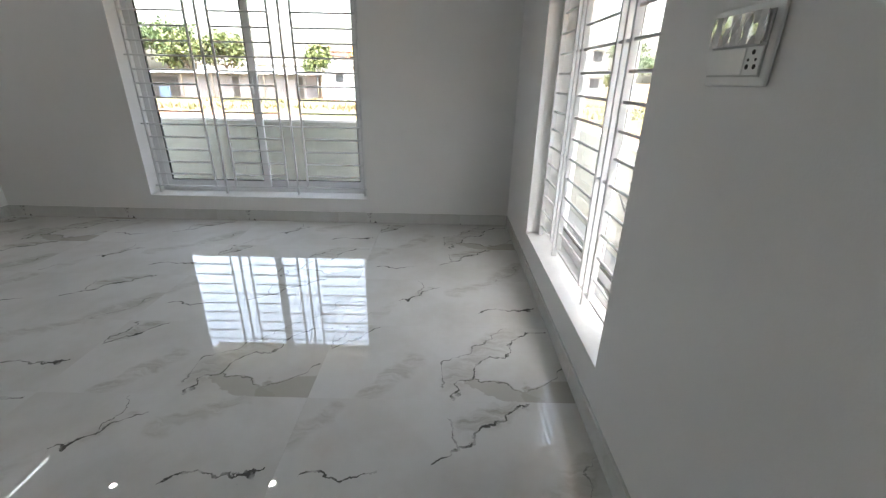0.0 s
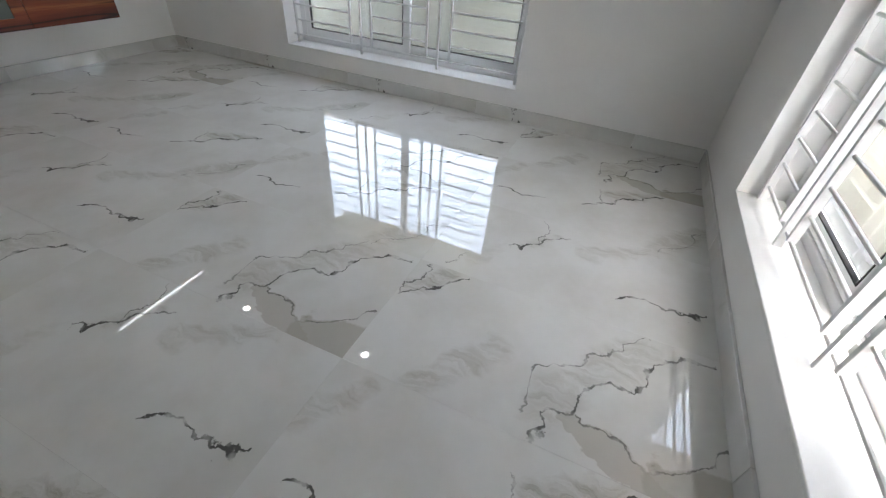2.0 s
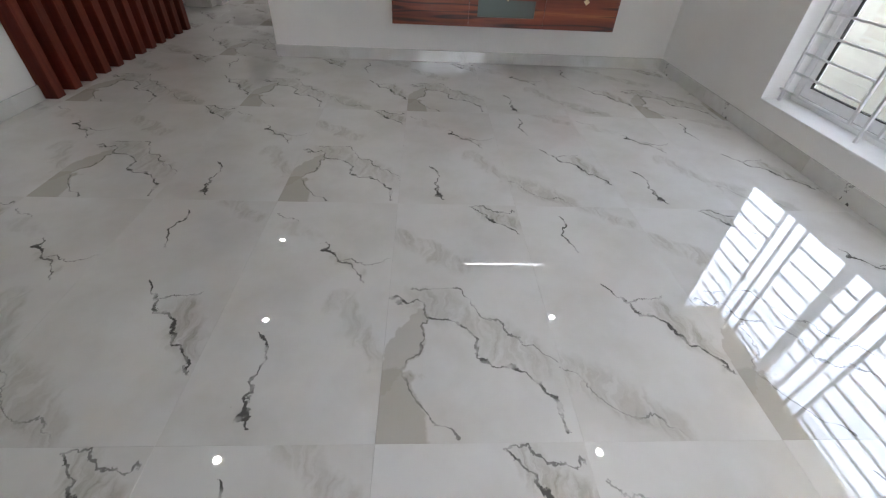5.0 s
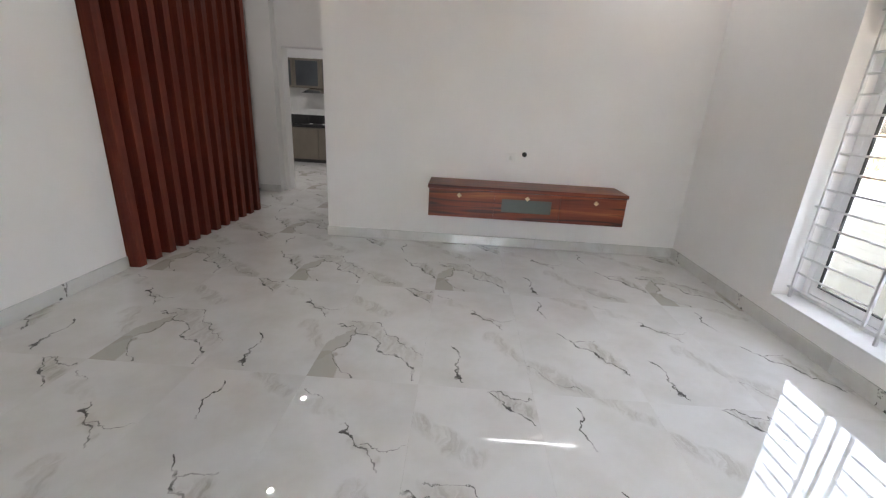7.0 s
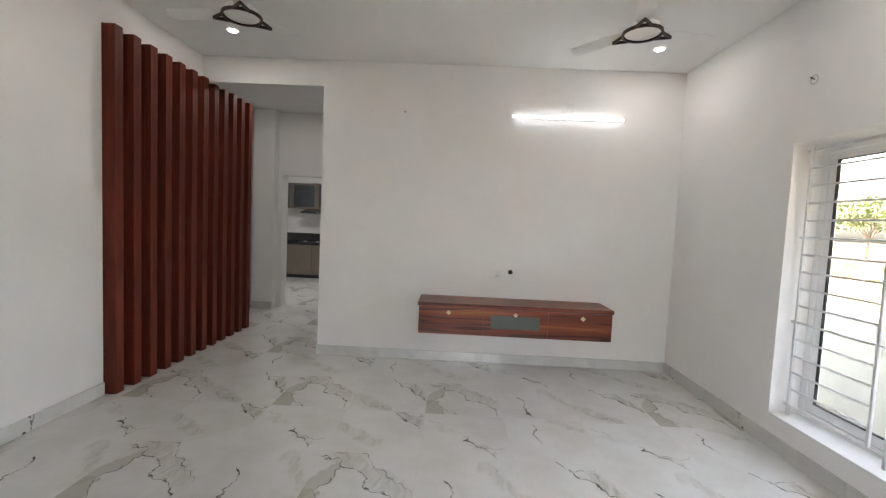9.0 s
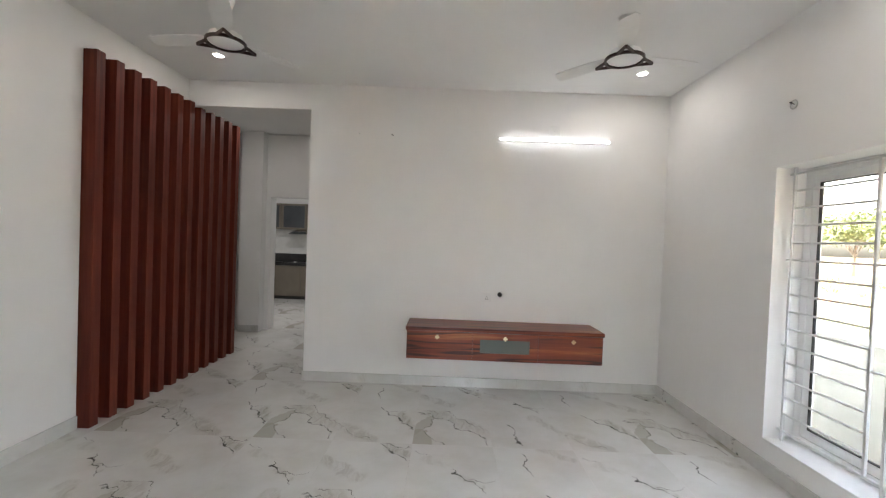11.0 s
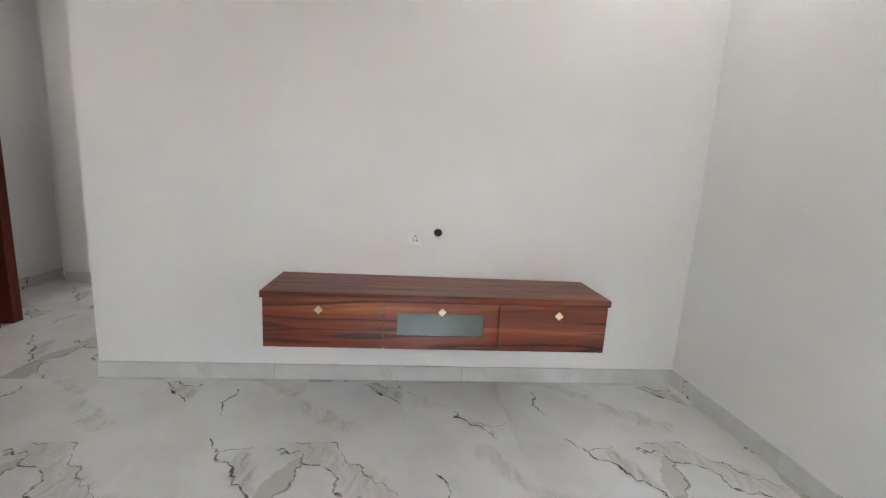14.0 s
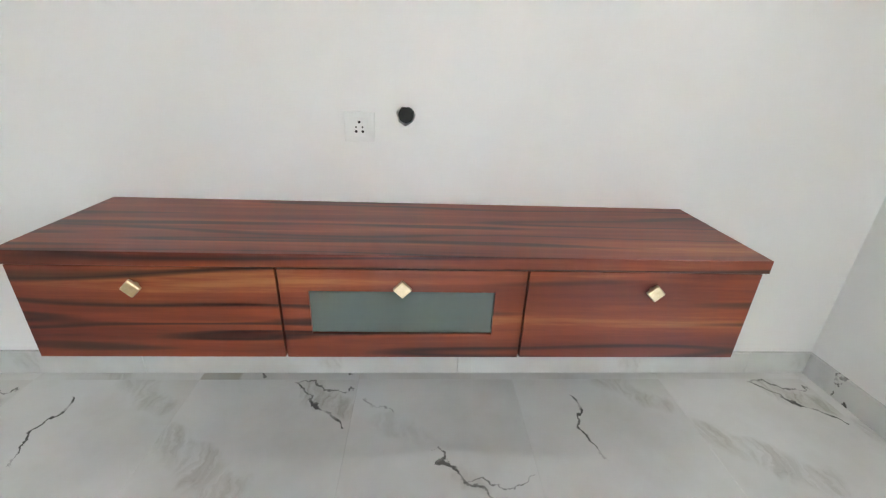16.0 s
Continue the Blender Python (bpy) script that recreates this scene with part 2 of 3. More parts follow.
M_DARK = mottled("doorway_shade", (0.02, 0.018, 0.018), (0.05, 0.045, 0.04), 3, 0.8)
M_WHITEHOUSE = mottled("white_render", (0.40, 0.40, 0.40), (0.5, 0.5, 0.49), 0.3, 0.8)
M_YELLOWHOUSE = mottled("yellow_render", (0.66, 0.45, 0.18), (0.72, 0.52, 0.24), 0.3, 0.8)
M_PINKHOUSE = mottled("red_brown_render", (0.42, 0.16, 0.12), (0.5, 0.22, 0.17), 0.3, 0.8)
M_BLUESHEET = mottled("blue_tarpaulin", (0.05, 0.09, 0.16), (0.09, 0.13, 0.22), 2, 0.6)
M_BLUETIN = mottled("pale_blue_tin_sheet", (0.50, 0.57, 0.66), (0.62, 0.68, 0.75), 1, 0.5)
M_BARK = mottled("grey_brown_bark", (0.10, 0.075, 0.055), (0.2, 0.16, 0.12), 6, 0.9, bump_strength=0.5)
M_CABLE = mottled("black_cable", (0.012, 0.012, 0.012), (0.03, 0.03, 0.03), 20, 0.6)
M_WINDARK = mottled("dark_window_glass", (0.03, 0.035, 0.04), (0.07, 0.08, 0.09), 1, 0.2)


def leaf_material(name, a, c):
    m, t, b = shader(name, 0.6)
    g = t.nodes.new("ShaderNodeNewGeometry")
    t.links.new(ramp(t, g.outputs["Random Per Island"], [(0.0, a), (1.0, c)]), b.inputs["Base Color"])
    return m


M_LEAF = leaf_material("green_leaves", (0.030, 0.058, 0.016), (0.10, 0.145, 0.045))
M_LEAF2 = leaf_material("yellow_green_leaves", (0.06, 0.085, 0.022), (0.15, 0.17, 0.06))
M_GRASS = leaf_material("dry_grass", (0.07, 0.08, 0.025), (0.16, 0.14, 0.06))


def earth_material():
    m, t, b = shader("red_earth_and_grass", 0.95)
    v = coords(t)
    n = add(t, "ShaderNodeTexNoise", Scale=0.16, Detail=6.0, Roughness=0.65)
    t.links.new(v, n.inputs["Vector"])
    c = ramp(t, n.outputs["Fac"], [(0.40, (0.085, 0.095, 0.03)), (0.48, (0.13, 0.115, 0.045)), (0.54, (0.20, 0.085, 0.042)), (0.64, (0.24, 0.13, 0.08))])
    t.links.new(c, b.inputs["Base Color"])
    f = add(t, "ShaderNodeTexNoise", Scale=14.0, Detail=4.0)
    t.links.new(v, f.inputs["Vector"])
    bump(t, b, f.outputs["Fac"], 0.6, 0.05)
    return m


M_EARTH = earth_material()


# ---- mesh helpers ----
def box(bm, x0, x1, y0, y1, z0, z1, bevel=0.0, segments=2):
    made = bmesh.ops.create_cube(bm, size=1.0, matrix=Matrix.LocRotScale(((x0 + x1) / 2, (y0 + y1) / 2, (z0 + z1) / 2), None, (abs(x1 - x0), abs(y1 - y0), abs(z1 - z0))))
    if bevel:
        edges = {e for v in made["verts"] for e in v.link_edges}
        bmesh.ops.bevel(bm, geom=list(edges), offset=bevel, segments=segments, profile=0.5, affect="EDGES")
    return bm


def rod(bm, a, b, r, sides=10, r2=None):
    a, b = Vector(a), Vector(b)
    m = Matrix.Translation((a + b) / 2) @ (b - a).to_track_quat("Z", "Y").to_matrix().to_4x4()
    bmesh.ops.create_cone(bm, cap_ends=True, segments=sides, radius1=r, radius2=r if r2 is None else r2, depth=(b - a).length, matrix=m)
    return bm


def hoop(bm, axis, d0, d1, outer, inner):
    """One joined rectangular frame. axis: the thin way, from d0 to d1; outer and inner: (u0, u1, v0, v1)."""
    def at(d, u, v):
        return (d, u, v) if axis == "x" else (u, d, v)

    rows = []
    for d, q in ((d0, outer), (d1, outer), (d1, inner), (d0, inner)):
        rows.append([bm.verts.new(at(d, u, v)) for u, v in ((q[0], q[2]), (q[1], q[2]), (q[1], q[3]), (q[0], q[3]))])
    for k in range(4):
        p, q = rows[k], rows[(k + 1) % 4]
        for i in range(4):
            bm.faces.new((p[i], p[(i + 1) % 4], q[(i + 1) % 4], q[i]))
    bmesh.ops.recalc_face_normals(bm, faces=bm.faces)
    return bm


def fresh():
    return bmesh.new()


def mesh_of(name, bm, material, smooth=False):
    me = bpy.data.meshes.new(name)
    bm.normal_update()
    bm.to_mesh(me)
    bm.free()
    me.materials.append(material)
    if smooth:
        me.shade_smooth()
        me.set_sharp_from_angle(angle=radians(35))
    return me


def part(name, bm, material, parent, label="", smooth=False):
    ob = new(name, mesh_of(name, bm, material, smooth))
    ob.parent = parent
    return tagged(ob, label) if label else ob


def thing(name, at, label, category, group="", kind="", turn=0.0):
    ob = new(name)
    ob.matrix_basis = pose(*at, 0, 0, turn)
    ob.empty_display_size = 0.1
    return tagged(ob, label, category, group, kind)


def solid(name, bm, material, label, category, kind="structure", smooth=False):
    return tagged(new(name, mesh_of(name, bm, material, smooth)), label, category, "", kind)


# ---- plan, metres ----
X_EAST, Y_SOUTH, CEIL = 4.93, -5.0, 3.10
W1 = (1.447, 3.555, 0.222, 2.114)
W2 = (-2.55, -0.97, 0.262, 2.114)
WALL = 0.29
Y_STUB = -3.717
LINTEL = 2.836
X_KDOOR = -2.24
KDOOR = (-5.06, -4.23, 2.115)
Y_PASS = -5.62
X_KIT = -6.05

# walls of the living room
b = fresh()
box(b, -0.25, W1[0], 0, WALL, 0, CEIL)
box(b, W1[1], X_EAST + WALL, 0, WALL, 0, CEIL)
box(b, W1[0], W1[1], 0, WALL, 0, W1[2])
box(b, W1[0], W1[1], 0, WALL, W1[3], CEIL)
solid("wall_north", b, M_WALL, "white painted wall with a tall grilled window", "wall")
b = fresh()
box(b, X_EAST, X_EAST + WALL, W2[1], 0, 0, CEIL)
box(b, X_EAST, X_EAST + WALL, Y_SOUTH - 0.2, W2[0], 0, CEIL)
box(b, X_EAST, X_EAST + WALL, W2[0], W2[1], 0, W2[2])
box(b, X_EAST, X_EAST + WALL, W2[0], W2[1], W2[3], CEIL)
solid("wall_east", b, M_WALL, "white painted wall with a low-silled grilled window", "wall")
HOLE = (-1.677, 0.981, 0.028)
b = fresh()
box(b, -0.25, 0, Y_STUB, HOLE[0] - 0.06, 0, CEIL)
box(b, -0.25, 0, HOLE[0] + 0.06, 0, 0, CEIL)
box(b, -0.25, 0, HOLE[0] - 0.06, HOLE[0] + 0.06, 0, HOLE[1] - 0.06)
box(b, -0.25, 0, HOLE[0] - 0.06, HOLE[0] + 0.06, HOLE[1] + 0.06, CEIL)
N = 32
ring, edge, back = [], [], []
for k in range(N):
    a = 2 * math.pi * k / N
    c, s = math.cos(a), math.sin(a)
    r = HOLE[2] * (1 + 0.07 * math.sin(3.1 * a) + 0.04 * math.sin(7 * a))
    q = 0.06 / max(abs(c), abs(s))
    ring.append(b.verts.new((0, HOLE[0] + r * c, HOLE[1] + r * s)))
    edge.append(b.verts.new((0, HOLE[0] + q * c, HOLE[1] + q * s)))
    back.append(b.verts.new((-0.12, HOLE[0] + r * c, HOLE[1] + r * s)))
for k in range(N):
    l = (k + 1) % N
    b.faces.new((ring[k], edge[k], edge[l], ring[l]))
    b.faces.new((back[k], ring[k], ring[l], back[l]))
solid("wall_west", b, M_WALL, "white painted television wall with a round cable hole", "wall")
# solid black rod set in the hole to make its inside dark
b = fresh()
rod(b, (-0.10, HOLE[0], HOLE[1]), (-0.02, HOLE[0], HOLE[1]), HOLE[2] * 0.86, 24)
solid("hole_plug", b, M_BLACK, "solid black plug that makes the wall hole's inside dark", "pipe", "")
b = fresh()
box(b, -0.25, 0, Y_SOUTH - 0.2, Y_STUB, LINTEL, CEIL)
solid("beam", b, M_WALL, "white painted beam over the passage opening", "beam")
b = fresh()
box(b, 1.257, X_EAST, Y_SOUTH - 0.2, Y_SOUTH, 0, CEIL)
box(b, 0.0, 1.257, Y_SOUTH - 0.2, Y_SOUTH, LINTEL + 0.02, CEIL)
solid("wall_south", b, M_WALL, "white painted wall beside the slatted partition", "wall")

# passage and kitchen shell
b = fresh()
box(b, X_KIT - 0.2, X_EAST, Y_PASS - 2.2, Y_PASS - 2.0, 0, CEIL)
box(b, X_KDOOR, 1.457, Y_PASS - 0.2, Y_PASS, 0, CEIL)
box(b, 1.257, 1.457, Y_PASS, Y_SOUTH - 0.2, 0, CEIL)
solid("wall_passage", b, M_WALL, "white painted passage wall behind the partition", "wall")
b = fresh()
box(b, X_KDOOR - 0.22, X_KDOOR, Y_PASS - 2.0, KDOOR[0], 0, CEIL)
box(b, X_KDOOR - 0.22, X_KDOOR, KDOOR[1], 0.29, 0, CEIL)
box(b, X_KDOOR - 0.22, X_KDOOR, KDOOR[0], KDOOR[1], KDOOR[2], CEIL)
solid("wall_kitchen", b, M_WALL, "white painted wall with an open kitchen doorway", "wall")
b = fresh()
box(b, X_KDOOR, X_KDOOR + 0.17, -5.46, -5.13, 0, CEIL)
solid("pier", b, M_WALL, "white painted pier beside the kitchen doorway", "pier")
b = fresh()
box(b, X_KIT - 0.2, X_KIT, Y_PASS - 2.0, 0.29, 0, CEIL)
box(b, X_KIT - 0.2, -0.25, 0.29, 0.49, 0, CEIL)
solid("wall_far", b, M_WALL, "plain white kitchen wall", "wall")
b = fresh()
box(b, X_KIT - 0.2, X_EAST + WALL, Y_PASS - 2.2, 0.49, CEIL, CEIL + 0.18)
solid("ceiling", b, M_CEIL, "plain white plaster ceiling", "ceiling")

# floor slab; the tiles on it come last in the file
b = fresh()
box(b, X_KIT, X_EAST + 0.1, Y_PASS - 2.0, 0.1, -0.20, -0.006)
floor = solid("floor", b, M_GROUT, "polished white marble-look floor of large tiles", "floor")

# ---- outdoors ----
b = fresh()
box(b, -600, 600, -600, 600, -1.0, -0.45)
solid("ground", b, M_EARTH, "flat red earth with dry grass", "ground")
b = fresh()
box(b, -8, 5.80, WALL, 1.06, -1.0, -0.22)
box(b, X_EAST + WALL, 5.80, -9, WALL, -1.0, -0.22)
solid("pavement", b, M_YARD, "pale concrete strip between house and boundary wall", "pavement")
b = fresh()
box(b, -12, 5.95, 1.06, 1.21, -1.0, 0.84)
solid("boundary_wall_north", b, M_CREAM, "cream painted low boundary wall", "boundary wall")
b = fresh()
box(b, 5.80, 5.95, -9, 1.06, -1.0, 0.84)
solid("boundary_wall_east", b, M_CREAM, "cream painted low boundary wall", "boundary wall")
b = fresh()
box(b, -12, 5.97, 1.045, 1.225, 0.84, 0.87, 0.006)
box(b, 5.785, 5.965, -9, 1.045, 0.84, 0.87, 0.006)
solid("coping", b, M_COPING, "white coping along the boundary wall", "coping")
b = fresh()
box(b, W1[0] - 0.25, W1[1] + 0.25, WALL, 0.95, W1[3] + 0.02, W1[3] + 0.11, 0.008)
solid("sunshade", b, M_COPING, "white concrete sunshade slab over the window outside", "sunshade")
# unseen slab, added to cut daylight on the north wall and nearby floor
b = fresh()
box(b, X_EAST + WALL, 5.78, W2[0] - 0.25, W2[1] + 0.25, W2[3] + 0.02, W2[3] + 0.11, 0.008)
solid("added_sunshade_east", b, M_COPING, "unseen white slab added over the low-silled window to cut its daylight", "sunshade")
b = fresh()
box(b, 5.62, 5.80, -9, 1.06, -0.22, -0.06, 0.01)
solid("kerb", b, M_KERB, "grey concrete kerb at the boundary wall's foot", "kerb")


def shed(at, length, depth, height, turn, label, doors):
    s = thing("shed", at, label, "shed", turn=turn)
    part("wall", box(fresh(), 0, length, 0, depth, 0, height), M_SHED, s)
    k, x = 0, -0.4
    while x < length + 0.3:
        w = 1.15 + 0.3 * random.random()
        r = fresh()
        z = height + 0.04 + 0.05 * random.random()
        dz = 0.25
        vs = []
        n = 14
        for i in range(n + 1):
            xx = x + w * i / n
            zz = z + 0.02 * (i % 2)
            vs.append((r.verts.new((xx, -0.7, zz)), r.verts.new((xx, depth + 0.3, zz + dz)), r.verts.new((xx, depth + 0.3, zz + dz - 0.015)), r.verts.new((xx, -0.7, zz - 0.015))))
        for p, q in zip(vs, vs[1:]):
            for i in range(4):
                r.faces.new((p[i], q[i], q[(i + 1) % 4], p[(i + 1) % 4]))
        part("roof_sheet", r, M_TIN, s)
        x += w * 0.96
    # near-black slabs stand for the shade inside the open doorways
    for dx, dw, dh in doors:
        part("door", box(fresh(), dx, dx + dw, -0.06, 0.02, 0, dh, 0.01), M_DARK, s, "dark slab for the shade inside an open doorway")
    for px in range(0, int(length), 4):
        part("post", rod(fresh(), (px + 0.2, -0.6, 0), (px + 0.2, -0.6, height), 0.05, 8), M_BARK, s)
    return s


shed((-20.8, 31.6, -0.45), 6.6, 4.0, 1.75, 3, "low lean-to shed with white tin roof", [(1.2, 2.4, 1.5)])
shed((-14.4, 31.8, -0.45), 7.3, 4.0, 1.8, 3, "grey plastered shed with dark doorways and tin roof", [(1.5, 0.5, 1.6), (6.5, 0.6, 1.65)])
b = fresh()
box(b, -18.1, -17.3, 30.6, 30.7, -0.45, 0.35, 0.03)
solid("tarpaulin", b, M_BLUESHEET, "blue tarpaulin hung before the shed", "tarpaulin", "")
b = fresh()
box(b, -5.6, 1.0, 31.5, 31.6, -0.45, 0.85, 0.02)
solid("tin_fence", b, M_BLUETIN, "pale blue tin sheet fence", "fence", "")


def house(at, sx, sy, storeys, material, label, turn=0.0, bays=3):
    h = thing("house", at, label, "house", turn=turn)
    top = 3.0 * storeys
    part("wall", box(fresh(), 0, sx, 0, sy, 0, top), material, h)
    part("roof", box(fresh(), -0.3, sx + 0.3, -0.3, sy + 0.3, top, top + 0.22, 0.03), M_WHITEHOUSE, h)
    part("parapet", box(fresh(), 0, sx, 0, 0.15, top + 0.22, top + 0.9), material, h)
    for st in range(storeys):
        for i in range(bays):
            cx = sx * (i + 0.5) / bays
            w = part("window", box(fresh(), cx - 0.65, cx + 0.65, -0.05, 0.01, 3 * st + 0.9, 3 * st + 2.2), M_WHITEHOUSE, h)
            part("pane", box(fresh(), cx - 0.55, cx + 0.55, -0.08, -0.055, 3 * st + 1.0, 3 * st + 2.1), M_WINDARK, w)
            part("sunshade", box(fresh(), cx - 0.85, cx + 0.85, -0.5, 0.0, 3 * st + 2.3, 3 * st + 2.38), M_WHITEHOUSE, h)
    return h


house((-30, 58, -0.45), 42, 9, 1, M_WHITEHOUSE, "long white single-storey building behind the sheds", bays=14)
house((-20, 80, -0.45), 6, 6, 2, M_PINKHOUSE, "far red-brown two-storey house")
house((-16.5, 82, -0.45), 5, 6, 2, M_YELLOWHOUSE, "far yellow two-storey house")
house((-11.0, 85, -0.45), 5, 6, 2, M_WHITEHOUSE, "far white two-storey house")
house((18.5, 52, -0.45), 5.5, 8, 2, M_WHITEHOUSE, "white two-storey house beyond the plot", bays=2)
house((15.5, 15.0, -0.45), 7, 6, 1, M_WHITEHOUSE, "white single-storey neighbouring house", turn=-35, bays=2)


def tree(at, height, spread, leaf, label, seed, count=2600):
    rnd = random.Random(seed)
    t = thing("tree", at, label, "tree")
    tr = fresh()
    rod(tr, (0, 0, -0.1), (0.1, 0, height * 0.45), 0.16, 9, 0.10)
    tips = []
    for k in range(7):
        a = 2 * math.pi * (k + rnd.random() * 0.6) / 7
        r = spread * (0.45 + 0.3 * rnd.random())
        tip = (r * math.cos(a), r * math.sin(a), height * (0.55 + 0.32 * rnd.random()))
        rod(tr, (0.1, 0, height * (0.25 + 0.2 * rnd.random())), tip, 0.07, 7, 0.02)
        tips.append(tip)
    tips.append((0, 0, height * 0.85))
    part("trunk", tr, M_BARK, t)
    verts, faces = [], []
    for k in range(count):
        tip = tips[rnd.randrange(len(tips))]
        g = [rnd.gauss(0, 0.42) for _ in range(3)]
        p = Vector((tip[0] + g[0] * spread * 0.48, tip[1] + g[1] * spread * 0.48, tip[2] + g[2] * height * 0.17))
        e = Euler((rnd.uniform(-1.2, 1.2), rnd.uniform(-1.2, 1.2), rnd.uniform(0, 6.28))).to_matrix()
        s = rnd.uniform(0.07, 0.17)
        n = len(verts)
        for dx, dy in ((-1, 0), (0, -0.55), (1, 0), (0, 0.55)):
            verts.append(p + e @ Vector((dx * s * 1.5, dy * s * 1.5, 0.02)))
        faces.append((n, n + 1, n + 2, n + 3))
    me = bpy.data.meshes.new("crown")
    me.from_pydata([tuple(v) for v in verts], [], faces)
    me.materials.append(leaf)
    c = new("crown", me)
    c.parent = t
    return t


for k, (x, y, h, s, lf) in enumerate([(-27, 40, 6.3, 2.9, M_LEAF), (-23.2, 41, 6.6, 2.7, M_LEAF), (-20.2, 39, 5.4, 2.2, M_LEAF2), (-17.2, 40, 5.6, 2.1, M_LEAF2), (-31, 36, 6.0, 2.7, M_LEAF2), (-36, 37, 6.6, 3.0, M_LEAF2), (-42, 36, 6.2, 2.9, M_LEAF),
                                      (-7.1, 36, 4.2, 1.1, M_LEAF2), (26, 50, 6.2, 2.6, M_LEAF), (21, 40, 3.0, 1.4, M_LEAF2)]):
    tree((x, y, -0.45), h, s, lf, "leafy green tree with uneven crown" if lf is M_LEAF else "sparse yellow-green tree beyond the sheds", 10 + k)

# tufts of dry grass
rnd = random.Random(5)
verts, faces = [], []
for k in range(9000):
    x, y = rnd.uniform(-44, 30), rnd.uniform(18, 31)
    if noise.noise(Vector((x * 0.16, y * 0.3, 2.0))) < 0.02:
        continue
    h, w, a = rnd.uniform(0.08, 0.32), rnd.uniform(0.03, 0.08), rnd.uniform(0, 6.28)
    n = len(verts)
    verts += [(x - w * math.cos(a), y - w * math.sin(a), -0.45), (x + w * math.cos(a), y + w * math.sin(a), -0.45), (x + 0.1 * rnd.uniform(-1, 1), y + 0.1 * rnd.uniform(-1, 1), -0.45 + h)]
    faces.append((n, n + 1, n + 2))
me = bpy.data.meshes.new("grass")
me.from_pydata(verts, [], faces)
me.materials.append(M_GRASS)
tagged(new("grass", me), "dry yellow-green grass tufts on the plot", "grass", "", "stuff")


# ---- windows and grilles ----
def window(name, width, z0, z1, label):
    """Sliding uPVC window in local x along the wall, y outwards, base at z 0."""
    w = thing(name, (0, 0, 0), label, "window", kind="structure")
    h = z1 - z0
    y0, y1, f = 0.205, 0.285, 0.055
    fr = fresh()
    hoop(fr, "y", y0, y1, (0, width, 0, h), (f, width - f, f, h - f))
    bmesh.ops.bevel(fr, geom=list(fr.edges), offset=0.005, segments=2, profile=0.5, affect="EDGES")
    part("window_frame", fr, M_UPVC, w, "white uPVC outer frame")
    tr = fresh()
    box(tr, f, width - f, y0 + 0.012, y0 + 0.018, f, f + 0.014)
    box(tr, f, width - f, y1 - 0.03, y1 - 0.024, f, f + 0.014)
    part("track", tr, M_CHROME, w)
    mid, o, s = width / 2, 0.045, 0.062
    for a, c, ya in ((f - 0.01, mid + o, y0 + 0.005), (mid - o, width - f + 0.01, y0 + 0.042)):
        yb = ya + 0.034
        sa = fresh()
        zb, zt = f + 0.006, h - f + 0.01
        hoop(sa, "y", ya, yb, (a, c, zb, zt), (a + s, c - s, zb + s, zt - s))
        bmesh.ops.bevel(sa, geom=list(sa.edges), offset=0.004, segments=2, profile=0.5, affect="EDGES")
        sash = part("sash", sa, M_UPVC, w, "white sliding sash")
        g = fresh()
        q = 0.006
        hoop(g, "y", ya - 0.001, ya + 0.02, (a + s, c - s, zb + s, zt - s), (a + s + q, c - s - q, zb + s + q, zt - s - q))
        part("gasket", g, M_RUBBER, sash, "thin black rubber gasket")
        p = part("pane", box(fresh(), a + s, c - s, ya + 0.012, ya + 0.017, zb + s, zt - s), M_GLASS, sash, "clear glass pane")
        p.visible_shadow = False
    hd = fresh()
    box(hd, mid - 0.012, mid + 0.012, y0 - 0.02, y0 + 0.006, h * 0.5, h * 0.5 + 0.16, 0.005)
    part("latch", hd, M_UPVC, w)
    sl = fresh()
    box(sl, 0, width, -0.004, y0, -0.001, 0.016, 0.004)
    part("window_sill", sl, M_SILL, w, "smooth white sill slab")
    return w


def grille(width, h, groups, off, deep, label):
    """Enamelled steel bars: rows between groups of three uprights, four rows carried through into the jambs."""
    g = thing("window_grille", (0, 0, 0), label, "window grille")
    y, flat = 0.10, 0.0085
    ups = [0.04, width - 0.04]
    rows = [0.085 + (h - 0.13) * i / 15 for i in range(16)]
    for x in ups:
        part("upright_bar", box(fresh(), x - flat, x + flat, y - deep, y + deep, 0.016, h, 0.002), M_STEEL, g)
    for c in groups:
        part("upright_bar", box(fresh(), c - flat, c + flat, y - deep, y + deep, 0.016, h, 0.002), M_STEEL, g)
        for d in (-off, off):
            part("upright_bar", box(fresh(), c + d - flat, c + d + flat, y - deep, y + deep, rows[0], h - 0.03, 0.002), M_STEEL, g)
    ends = [ups[0]] + [c + d for c in groups for d in (-off, off)] + [ups[1]]
    for i, z in enumerate(rows):
        if i % 5 == 0:
            part("cross_bar", rod(fresh(), (0.0, y, z), (width, y, z), 0.0072, 8), M_STEEL, g, smooth=True)
        else:
            for a, c in zip(ends[::2], ends[1::2]):
                part("cross_bar", rod(fresh(), (a, y, z), (c, y, z), 0.0072, 8), M_STEEL, g, smooth=True)
    return g


